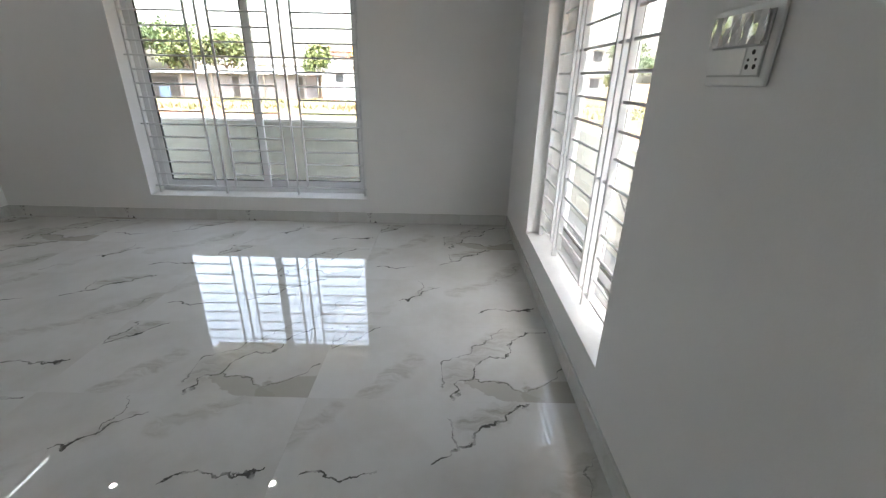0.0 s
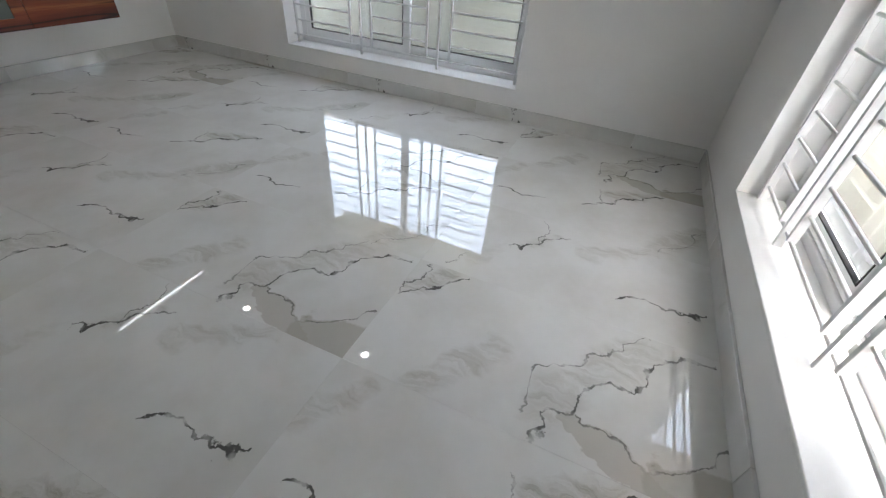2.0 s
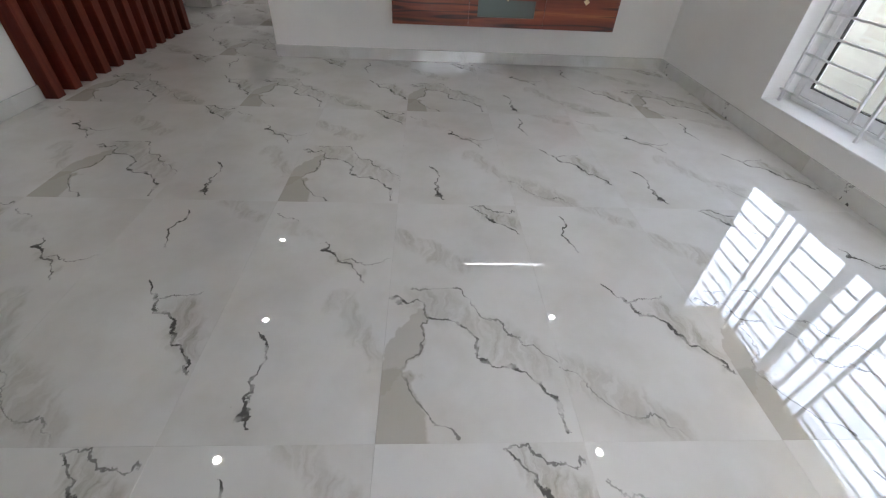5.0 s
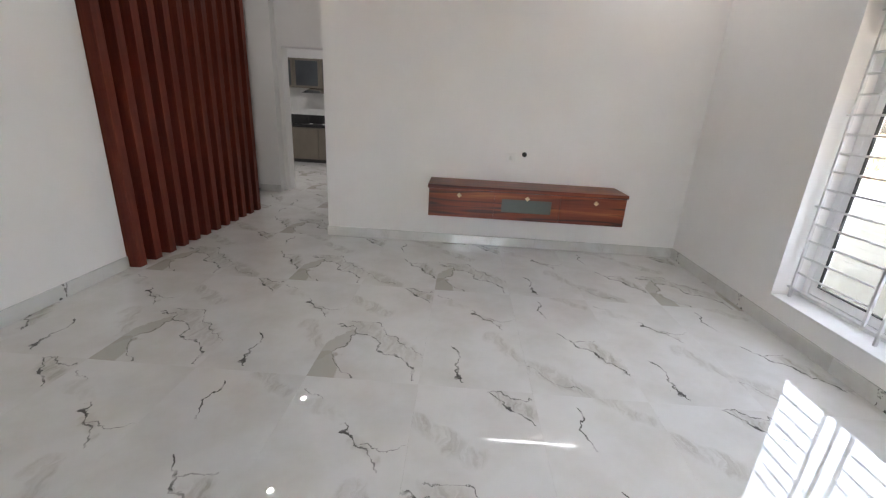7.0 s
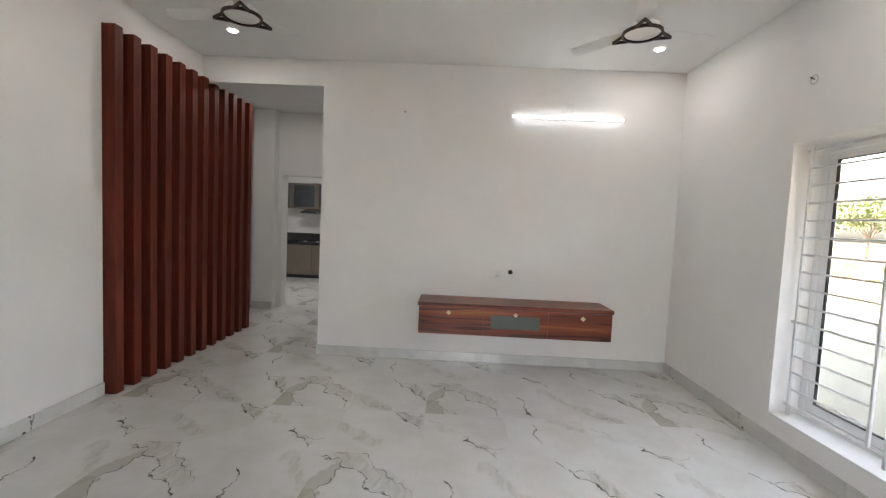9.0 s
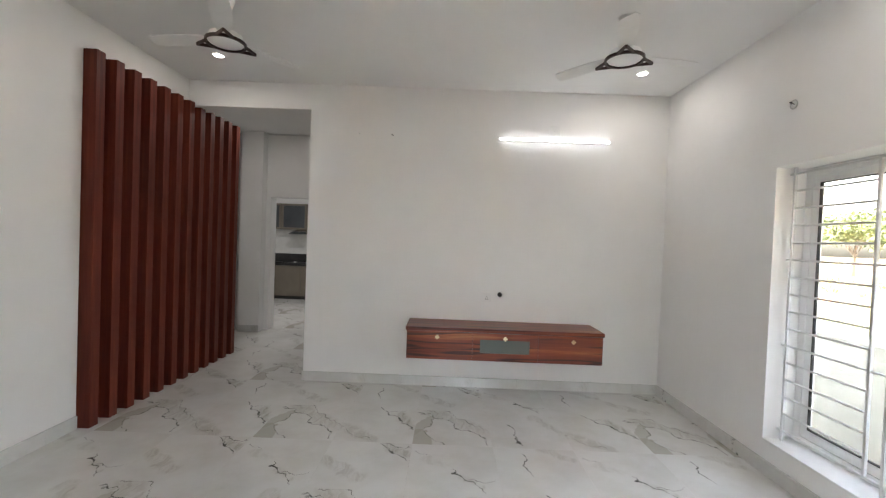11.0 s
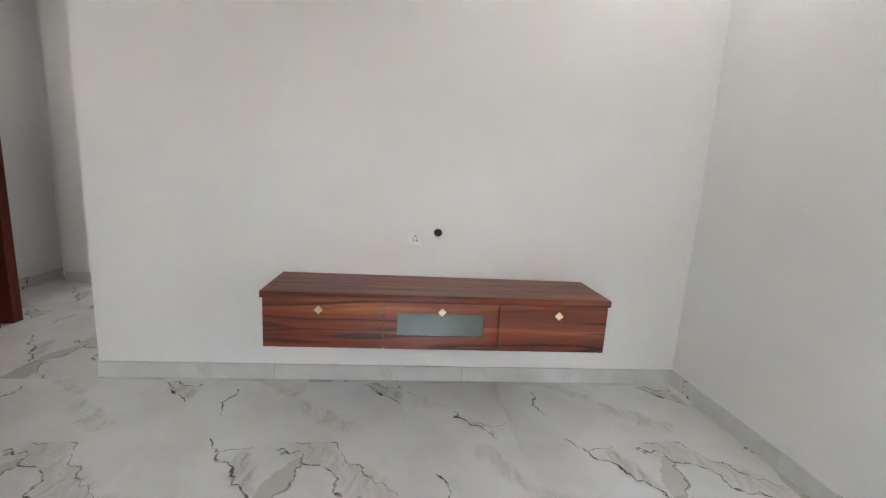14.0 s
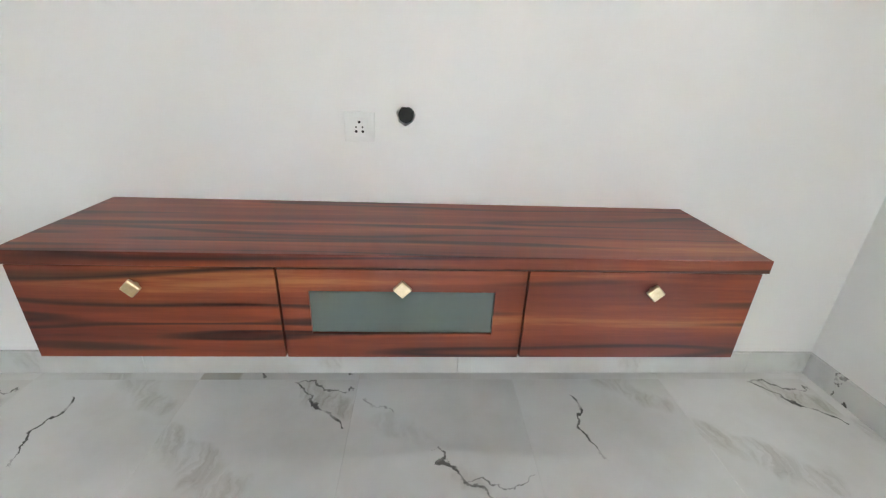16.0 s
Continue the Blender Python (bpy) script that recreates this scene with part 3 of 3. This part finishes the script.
w = window("window_1", W1[1] - W1[0], W1[2], W1[3], "white sliding window in a deep plastered opening")
w.matrix_basis = pose(W1[0], 0, W1[2])
g = grille(W1[1] - W1[0], W1[3] - W1[2], (0.70, 1.41), 0.10, 0.009, "white steel grille of slim bars before the window")
g.matrix_basis = pose(W1[0], 0, W1[2])
w = window("window_2", W2[1] - W2[0], W2[2], W2[3], "white sliding window with a low sill")
w.matrix_basis = pose(X_EAST, W2[1], W2[2], 0, 0, -90)
g = grille(W2[1] - W2[0], W2[3] - W2[2], (0.44, 1.08), 0.075, 0.016, "white steel grille of flat bars before the window")
g.matrix_basis = pose(X_EAST, W2[1], W2[2], 0, 0, -90)

# ---- floating television cabinet ----
TV = (-2.612, -0.730, 0.398, 0.703, 0.426)


def tv_cabinet():
    y0, y1, z0, z1, d = TV
    c = thing("tv_cabinet", (0, (y0 + y1) / 2, z0), "red walnut floating television cabinet fixed to the white wall", "cabinet")
    w, h, t = (y1 - y0) / 2, z1 - z0, 0.036
    e = 0.012
    part("top", box(fresh(), 0.002, d, -w, w, h - t, h, 0.0015), M_LAMINATE, c)
    s1, s2 = -0.305, 0.318
    f = d - 0.02
    body = fresh()
    box(body, 0.002, f, -w + e, -w + e + 0.018, 0, h - t)
    box(body, 0.002, f, w - e - 0.018, w - e, 0, h - t)
    box(body, 0.002, f, -w + e + 0.018, w - e - 0.018, 0, 0.018)
    box(body, 0.002, 0.012, -w + e + 0.018, w - e - 0.018, 0.018, h - t)
    for s in (s1, s2):
        box(body, 0.012, f - 0.002, s - 0.009, s + 0.009, 0.018, h - t)
    part("body", body, M_LAMINATE, c)
    q = 0.003
    top = h - t - 0.004
    for a, k, knob in ((-w + e, s1 - q, -0.64), (s2 + q, w - e, 0.645)):
        dr = part("door", box(fresh(), f + 0.001, d - 0.006, a, k, 0.001, top, 0.001), M_LAMINATE, c)
        make_knob(dr, d - 0.006, knob, top - 0.048)
    m = fresh()
    a, k = s1 + q, s2 - q
    ga, gb, za, zb = -0.232, 0.238, 0.076, 0.203
    hoop(m, "x", f + 0.001, d - 0.006, (a, k, 0.001, top), (ga, gb, za, zb))
    dr = part("door", m, M_LAMINATE, c, "flap door with a glass panel")
    p = part("glass_panel", box(fresh(), f + 0.002, f + 0.006, ga, gb, za, zb), M_SMOKE, dr, "grey tinted glass panel")
    p.visible_shadow = False
    make_knob(dr, d - 0.006, 0.003, top - 0.044)
    for yy in (ga + 0.055, gb - 0.045):
        part("glass_clip", box(fresh(), f - 0.012, f + 0.001, yy - 0.008, yy + 0.008, za - 0.004, za + 0.018, 0.002), M_BLACK, dr)


def make_knob(door, x, y, z):
    k = fresh()
    rod(k, (x, y, z), (x + 0.016, y, z), 0.007, 12)
    part("knob_stem", k, M_BRASS, door, "", True)
    s = fresh()
    box(s, -0.006, 0.006, -0.017, 0.017, -0.017, 0.017, 0.003)
    bmesh.ops.transform(s, matrix=Matrix.Translation((x + 0.021, y, z)) @ Matrix.Rotation(radians(45), 4, "X"), verts=s.verts)
    part("knob", s, M_BRASS, door, "square brass knob set on its corner")


tv_cabinet()

# ---- slatted partition ----
sl = thing("slat_partition", (0.17, -4.96, 0), "floor-to-beam partition of red-brown wooden slats", "partition")
shared = mesh_of("slat", box(fresh(), -0.041, 0.041, -0.075, 0.05, 0.0, LINTEL + 0.018, 0.002), M_SLAT)
for k in range(12):
    o = new("slat", shared)
    o.parent = sl
    o.location = (1.247 - 0.044 - 0.17 - k * 0.188, 0, 0)


# ---- lamps, fans, electrical fittings ----
def downlight(x, y, watts):
    d = thing("downlight", (x, y, CEIL), "small round white recessed ceiling downlight, lit", "ceiling light", "ceiling downlights")
    r = fresh()
    n = 28
    rows = []
    for rad, z in ((0.052, -0.001), (0.050, -0.007), (0.041, -0.007), (0.039, -0.002)):
        rows.append([r.verts.new((rad * math.cos(2 * math.pi * i / n), rad * math.sin(2 * math.pi * i / n), z)) for i in range(n)])
    for p, q in zip(rows, rows[1:]):
        for i in range(n):
            r.faces.new((p[i], p[(i + 1) % n], q[(i + 1) % n], q[i]))
    part("rim", r, M_PLASTIC, d, "", True)
    part("lens", rod(fresh(), (0, 0, -0.005), (0, 0, -0.001), 0.038, 24), M_SPOT, d, "glowing lens")
    lamp = new("lamp", bpy.data.lights.new("downlight_lamp", "AREA"))
    lamp.data.shape, lamp.data.size, lamp.data.energy, lamp.data.color = "DISK", 0.07, watts, (1.0, 0.97, 0.93)
    lamp.parent, lamp.location = d, (0, 0, -0.012)
    return d


DOWNLIGHT_WATTS = 0.11
for x, y in ((0.55, -0.55), (2.36, -0.48), (0.62, -4.35), (2.40, -4.30), (-1.05, -4.57)):
    downlight(x, y, DOWNLIGHT_WATTS if x > 0 else 0.2)

tb = thing("tube_light", (0.0, -1.182, 2.596), "slim white wall batten tube light, lit", "wall light")
part("housing", box(fresh(), 0.001, 0.022, -0.572, 0.572, -0.013, 0.013, 0.003), M_PLASTIC, tb)
part("diffuser", box(fresh(), 0.0225, 0.036, -0.562, 0.562, -0.011, 0.011, 0.004), M_TUBE, tb, "glowing diffuser")
for s in (-1, 1):
    part("end_cap", box(fresh(), 0.001, 0.038, min(s * 0.5625, s * 0.574), max(s * 0.5625, s * 0.574), -0.0135, 0.0135, 0.002), M_PLASTIC, tb)
lamp = new("lamp", bpy.data.lights.new("tube_lamp", "AREA"))
lamp.data.shape, lamp.data.size, lamp.data.size_y, lamp.data.energy, lamp.data.color = "RECTANGLE", 0.02, 1.1, 0.006, (0.95, 0.98, 1.0)
lamp.parent = tb
lamp.matrix_basis = Matrix.Translation((0.042, 0, 0)) @ Matrix.Rotation(radians(-90), 4, "Y")


def fan(x, y, turn):
    z, size = 2.81, 0.87
    up_to = (CEIL - z) / size
    f = thing("ceiling_fan", (x, y, z), "white three-blade ceiling fan with dark wood trim ring", "ceiling fan", "ceiling fans", turn=turn)
    f.matrix_basis = f.matrix_basis @ Matrix.Scale(size, 4)
    part("rod", rod(fresh(), (0, 0, 0.08), (0, 0, up_to - 0.05), 0.012, 14), M_PLASTIC, f, "", True)
    part("canopy", rod(fresh(), (0, 0, up_to - 0.07), (0, 0, up_to), 0.035, 24, 0.06), M_PLASTIC, f, "", True)
    m = fresh()
    rod(m, (0, 0, 0.012), (0, 0, 0.06), 0.135, 40, 0.12)
    rod(m, (0, 0, 0.06), (0, 0, 0.10), 0.12, 40, 0.05)
    part("motor", m, M_PLASTIC, f, "", True)
    d = fresh()
    bmesh.ops.create_uvsphere(d, u_segments=36, v_segments=14, radius=0.13)
    bmesh.ops.scale(d, vec=(1, 1, 0.16), verts=d.verts)
    bmesh.ops.translate(d, vec=(0, 0, 0.006), verts=d.verts)
    part("light_cover", d, M_OPAL, f, "white opal cover", True)
    r = fresh()
    n = 48
    loops = []
    for rad, zz in ((0.135, -0.010), (0.150, -0.010), (0.150, 0.012), (0.135, 0.012)):
        loops.append([r.verts.new((rad * math.cos(2 * math.pi * i / n), rad * math.sin(2 * math.pi * i / n), zz)) for i in range(n)])
    for k in range(4):
        p, q = loops[k], loops[(k + 1) % 4]
        for i in range(n):
            r.faces.new((p[i], p[(i + 1) % n], q[(i + 1) % n], q[i]))
    part("trim_ring", r, M_DARKWOOD, f, "dark wood ring")
    for k in range(3):
        a = 2 * math.pi * k / 3
        tip = Vector((0.245 * math.cos(a), 0.245 * math.sin(a), 0))
        br = fresh()
        for s in (-0.42, 0.42):
            foot = Vector((0.142 * math.cos(a + s), 0.142 * math.sin(a + s), 0))
            side = (tip - foot).normalized().cross(Vector((0, 0, 1))) * 0.006
            vs = [br.verts.new(p + o + Vector((0, 0, zz))) for zz in (-0.011, 0.011) for p, o in ((foot, side), (foot, -side), (tip, -side), (tip, side))]
            for q in ((0, 1, 2, 3), (7, 6, 5, 4), (0, 4, 5, 1), (1, 5, 6, 2), (2, 6, 7, 3), (3, 7, 4, 0)):
                br.faces.new([vs[i] for i in q])
        part("blade_bracket", br, M_DARKWOOD, f, "dark wood triangular bracket")
        bl = fresh()
        out = []
        for u, wd in ((0.15, 0.045), (0.26, 0.062), (0.45, 0.07), (0.60, 0.062), (0.63, 0.03)):
            out.append((u, wd))
        up, lo = [], []
        for u, wd in out:
            for lst, zz in ((up, 0.034), (lo, 0.028)):
                lst.append((bl.verts.new((u, -wd, zz - 0.010)), bl.verts.new((u, wd, zz + 0.010))))
        for i in range(len(out) - 1):
            bl.faces.new((up[i][0], up[i + 1][0], up[i + 1][1], up[i][1]))
            bl.faces.new((lo[i][1], lo[i + 1][1], lo[i + 1][0], lo[i][0]))
            bl.faces.new((up[i][0], lo[i][0], lo[i + 1][0], up[i + 1][0]))
            bl.faces.new((up[i][1], up[i + 1][1], lo[i + 1][1], lo[i][1]))
        bl.faces.new((up[0][0], up[0][1], lo[0][1], lo[0][0]))
        bl.faces.new((up[-1][1], up[-1][0], lo[-1][0], lo[-1][1]))
        bmesh.ops.rotate(bl, cent=(0, 0, 0), matrix=Matrix.Rotation(a, 3, "Z"), verts=bl.verts)
        part("blade", bl, M_PLASTIC, f, "white slender blade", True)


fan(1.50, -3.81, 24)
fan(1.455, -1.085, -20)


def socket_plate():
    s = thing("wall_socket", (0.0, -1.818, 0.945), "white square five-pin socket plate above the cabinet", "socket")
    part("plate", box(fresh(), 0.001, 0.010, -0.047, 0.047, -0.045, 0.045, 0.003), M_PLASTIC, s)
    part("insert", box(fresh(), 0.0105, 0.013, -0.026, 0.026, -0.028, 0.028, 0.001), M_PLASTIC, s)
    for y, z, r in ((0, 0.015, 0.0042), (-0.010, 0.0, 0.0028), (0.010, 0.0, 0.0028), (-0.010, -0.013, 0.0042), (0.010, -0.013, 0.0042)):
        part("pin_hole", rod(fresh(), (0.0128, y, z), (0.0136, y, z), r, 12), M_BLACK, s, "black pin hole")


socket_plate()


def switch_board():
    s = thing("switch_board", (X_EAST, -2.955, 1.415), "white modular switch board still under its shiny protective film", "switch")
    part("plate", box(fresh(), -0.012, -0.001, -0.102, 0.102, -0.078, 0.078, 0.005), M_PLASTIC, s)
    part("module_frame", box(fresh(), -0.015, -0.0125, -0.086, 0.090, -0.060, 0.060, 0.002), M_GREYPLASTIC, s)
    for k in range(4):
        y = 0.066 - k * 0.044
        part("switch_rocker", box(fresh(), -0.019, -0.0155, y - 0.021, y + 0.021, 0.004, 0.056, 0.003), M_PLASTIC, s)
    film = fresh()
    n = 14
    rows = []
    for i in range(n + 1):
        y = 0.092 - 0.176 * i / n
        d = 0.0215 + 0.0022 * math.sin(2.3 * i) + 0.0012 * math.sin(5.1 * i + 1)
        rows.append([film.verts.new((-d - 0.001 * ((i + q) % 3), y, z)) for q, z in enumerate((0.0, 0.016, 0.037, 0.06))])
    for p, q in zip(rows, rows[1:]):
        for i in range(3):
            film.faces.new((p[i], q[i], q[i + 1], p[i + 1]))
    part("film", film, M_CHROME, s, "crinkled shiny protective film")
    part("blank_cover", box(fresh(), -0.018, -0.0155, -0.034, 0.088, -0.056, -0.004, 0.002), M_PLASTIC, s)
    part("socket_insert", box(fresh(), -0.018, -0.0155, -0.084, -0.037, -0.056, -0.004, 0.002), M_PLASTIC, s)
    for y, z, r in ((0, 0.014, 0.0048), (-0.011, 0.0, 0.003), (0.011, 0.0, 0.003), (-0.011, -0.013, 0.0048), (0.011, -0.013, 0.0048)):
        part("pin_hole", rod(fresh(), (-0.0190, -0.060 + y, -0.028 + z), (-0.0182, -0.060 + y, -0.028 + z), r, 12), M_BLACK, s, "black pin hole")


switch_board()
jb = thing("junction_box", (0.0, -1.185, 2.70), "small white square junction cover above the tube light", "cover plate")
part("cover", box(fresh(), 0.001, 0.009, -0.054, 0.054, -0.05, 0.05, 0.002), M_PLASTIC, jb)
part("screw", rod(fresh(), (0.0085, 0, 0), (0.0105, 0, 0), 0.004, 10), M_CHROME, jb)


def wire_point(at, turn, label):
    p = thing("wire_point", at, label, "wiring point", turn=turn)
    r = fresh()
    n = 22
    for rad, x in ((0.028, 0.004),):
        for i in range(n):
            a, c = 2 * math.pi * i / n, 2 * math.pi * (i + 1) / n
            rod(r, (x, rad * math.cos(a), rad * math.sin(a)), (x, rad * math.cos(c), rad * math.sin(c)), 0.004, 6)
    part("ring", r, M_GREYPLASTIC, p)
    wv = fresh()
    pts = [(0.0, 0.0, 0.0), (0.03, 0.008, 0.012), (0.05, 0.022, 0.004), (0.042, 0.034, -0.01)]
    for a, c in zip(pts, pts[1:]):
        rod(wv, a, c, 0.0025, 6)
    part("wire", wv, M_CABLE, p, "short loose wire")


wire_point((1.565, 0.0, 2.51), -90, "open wiring ring with loose wires above the window")
for y, k in ((-3.205, 0.5), (-2.863, 1.0)):
    n = thing("wall_plug", (0, y, 2.605), "tiny loose wire end in the white wall", "wiring point")
    part("plug", rod(fresh(), (-0.004, 0, 0), (0.012, 0, 0), 0.010 * k, 10), M_GREYPLASTIC, n)
    if k == 1.0:
        part("wire", rod(fresh(), (0.011, 0, 0), (0.025, 0.016, -0.012), 0.003, 6), M_CABLE, n)

# ---- kitchen seen through the doorway ----
KF = -5.44
for i in range(4):
    y = -6.9 + i * 0.62
    c = thing("base_cabinet", (KF, y, 0.0), "taupe kitchen base cabinet under black granite", "cabinet", "kitchen base cabinets")
    part("body", box(fresh(), X_KIT - KF + 0.002, -0.02, 0, 0.615, 0.08, 0.80), M_KITCHEN, c)
    part("plinth", box(fresh(), X_KIT - KF + 0.002, -0.06, 0, 0.615, 0.0, 0.078), M_BLACK, c)
    part("door", box(fresh(), -0.019, 0.0, 0.003, 0.612, 0.085, 0.795, 0.002), M_KITCHEN, c)
    u = thing("wall_cabinet", (X_KIT + 0.002, y, 1.66), "taupe kitchen wall cabinet with glass front", "cabinet", "kitchen wall cabinets")
    part("body", box(fresh(), 0.0, 0.30, 0, 0.615, 0, 0.62), M_KITCHEN, u)
    fr = fresh()
    hoop(fr, "x", 0.301, 0.32, (0.004, 0.611, 0.0, 0.62), (0.05, 0.565, 0.046, 0.574))
    dd = part("door", fr, M_KITCHEN, u)
    part("glass_panel", box(fresh(), 0.304, 0.31, 0.05, 0.565, 0.046, 0.574), M_WINDARK, dd, "dark glass panel")
b = fresh()
box(b, X_KIT + 0.002, KF + 0.02, -7.0, -4.4, 0.802, 0.842, 0.004)
box(b, X_KIT + 0.002, X_KIT + 0.022, -7.0, -4.4, 0.843, 1.06)
tagged(new("worktop", mesh_of("worktop", b, M_GRANITE)), "black granite worktop with upstand", "worktop")
b = fresh()
box(b, X_KIT + 0.001, X_KIT + 0.010, -7.0, -4.4, 1.061, 1.655)
solid("splashback", b, M_KTILE, "pale tiled splashback", "splashback")
hob = thing("hob", (-5.7, -5.75, 0.842), "black glass gas hob with steel burner", "hob")
part("plate", box(fresh(), -0.2, 0.2, -0.3, 0.3, 0, 0.02, 0.004), M_BLACK, hob)
for y in (-0.15, 0.15):
    part("burner", rod(fresh(), (0, y, 0.0202), (0, y, 0.045), 0.05, 20, 0.04), M_CHROME, hob)
kl = thing("kitchen_light", (-3.6, -5.05, CEIL), "white kitchen ceiling batten light, lit", "ceiling light")
part("housing", box(fresh(), -0.03, 0.03, -0.5, 0.5, -0.03, -0.001, 0.004), M_PLASTIC, kl)
part("diffuser", box(fresh(), -0.025, 0.025, -0.48, 0.48, -0.045, -0.0305, 0.005), M_TUBE, kl, "glowing diffuser")

lamp = new("lamp", bpy.data.lights.new("kitchen_lamp", "AREA"))
lamp.data.shape, lamp.data.size, lamp.data.size_y, lamp.data.energy = "RECTANGLE", 0.05, 0.95, 1.3
lamp.parent, lamp.location = kl, (0, 0, -0.05)
hood = thing("chimney_hood", (X_KIT + 0.012, -5.75, 1.55), "steel kitchen chimney hood above the hob", "cooker hood")
hb = fresh()
lo = [hb.verts.new(p) for p in ((0, -0.3, 0), (0.46, -0.3, 0), (0.46, 0.3, 0), (0, 0.3, 0))]
hi = [hb.verts.new(p) for p in ((0, -0.1, 0.16), (0.2, -0.1, 0.16), (0.2, 0.1, 0.16), (0, 0.1, 0.16))]
hb.faces.new(lo[::-1])
hb.faces.new(hi)
for i in range(4):
    hb.faces.new((lo[i], lo[(i + 1) % 4], hi[(i + 1) % 4], hi[i]))
part("canopy", hb, M_CHROME, hood)
part("flue", box(fresh(), 0, 0.2, -0.1, 0.1, 0.1605, 0.75), M_CHROME, hood)

# black cable sagging outside
cv = bpy.data.curves.new("cable", "CURVE")
cv.dimensions, cv.bevel_depth, cv.bevel_resolution = "3D", 0.006, 2
sp = cv.splines.new("BEZIER")
sp.bezier_points.add(2)
for bp, co in zip(sp.bezier_points, ((5.795, -0.25, 0.62), (5.74, -0.95, 0.30), (5.795, -1.7, 0.12))):
    bp.co = co
    bp.handle_left_type = bp.handle_right_type = "AUTO"
cv.materials.append(M_CABLE)
tagged(new("cable", cv), "thin dark cable hanging along the boundary wall", "cable")


# ---- skirting of tile strips ----
def skirting(name, a, c, out, phase):
    """Strips from a to c along one axis; out: the way the face looks."""
    a, c, out = Vector((*a, 0)), Vector((*c, 0)), Vector((*out, 0))
    s = tagged(new(name), "polished grey-white marble skirting", "skirting", "", "structure")
    way, total = (c - a).normalized(), (c - a).length
    u = -phase
    while u < total:
        u0, u1 = max(u, 0.0), min(u + 1.2, total)
        u += 1.2
        if u1 - u0 < 0.02:
            continue
        p, q = a + way * (u0 + 0.0008), a + way * (u1 - 0.0008)
        mid = (p + q) / 2 + out * 0.007
        half = (q - p) / 2
        hx, hy = max(abs(half.x), 0.0065), max(abs(half.y), 0.0065)
        o = new("skirting_tile", mesh_of("skirting_tile", box(fresh(), -hx, hx, -hy, hy, 0, 0.100, 0.0012, 1), M_SKIRT))
        o.location, o.parent = mid, s


skirting("baseboard_north", (0.014, 0), (X_EAST, 0), (0, -1), 0.35)
skirting("baseboard_east", (X_EAST, -0.014), (X_EAST, Y_SOUTH), (-1, 0), 0.1)
skirting("baseboard_west", (0, 0), (0, Y_STUB), (1, 0), 0.0 + 0.93)
skirting("baseboard_south", (X_EAST - 0.014, Y_SOUTH), (1.257, Y_SOUTH), (0, 1), 0.2)
skirting("baseboard_stub", (0.0, Y_STUB), (-0.25, Y_STUB), (0, -1), 0.0)
skirting("baseboard_passage", (-0.9, Y_PASS), (X_KDOOR + 0.01, Y_PASS), (0, 1), 0.0)
skirting("baseboard_pier", (X_KDOOR + 0.17, -5.46), (X_KDOOR + 0.17, -5.13), (1, 0), 0.0)

# ---- floor tiles, about 1.2 by 0.6; rows from the south, prints from the west ----
J, LONG, WIDE = 0.0002, 1.22, 0.6
shapes = {}
x0, y0 = 3.71 - 8 * LONG, -2.455 - 9 * WIDE
LAID = {4: "CABCABCAB", 5: "BCABCABAB", 6: "ABCAACABC", 7: "CABACABCA", 8: "BCABCCABC", 9: "CABCAABAA", 10: "ABCABBCCB", 11: "BCACBCBAC", 12: "CABABACBA", 13: "ABCBCACBC"}
for i in range(10):
    for j in range(15):
        xm, ym = x0 + (i + 0.5) * LONG, y0 + (j + 0.5) * WIDE
        xa, xb = max(xm - LONG / 2, X_KIT), min(xm + LONG / 2, X_EAST)
        ya, yb = max(ym - WIDE / 2, Y_PASS - 1.9), min(ym + WIDE / 2, 0.0)
        if xb - xa < 0.02 or yb - ya < 0.02 or (xa > 1.4 and yb < Y_SOUTH):
            continue
        cut = LAID.get(j, "BCABCACBA")[i % 9]
        key = (cut, round(xa - xm, 3), round(xb - xm, 3), round(ya - ym, 3), round(yb - ym, 3))
        if key not in shapes:
            shapes[key] = mesh_of("tile", box(fresh(), key[1] + J, key[2] - J, key[3] + J, key[4] - J, -0.008, 0.0, 0.0002, 1), M_TILES[cut])
        o = new("tile", shapes[key])
        o.parent, o.location = floor, (xm, ym, 0)
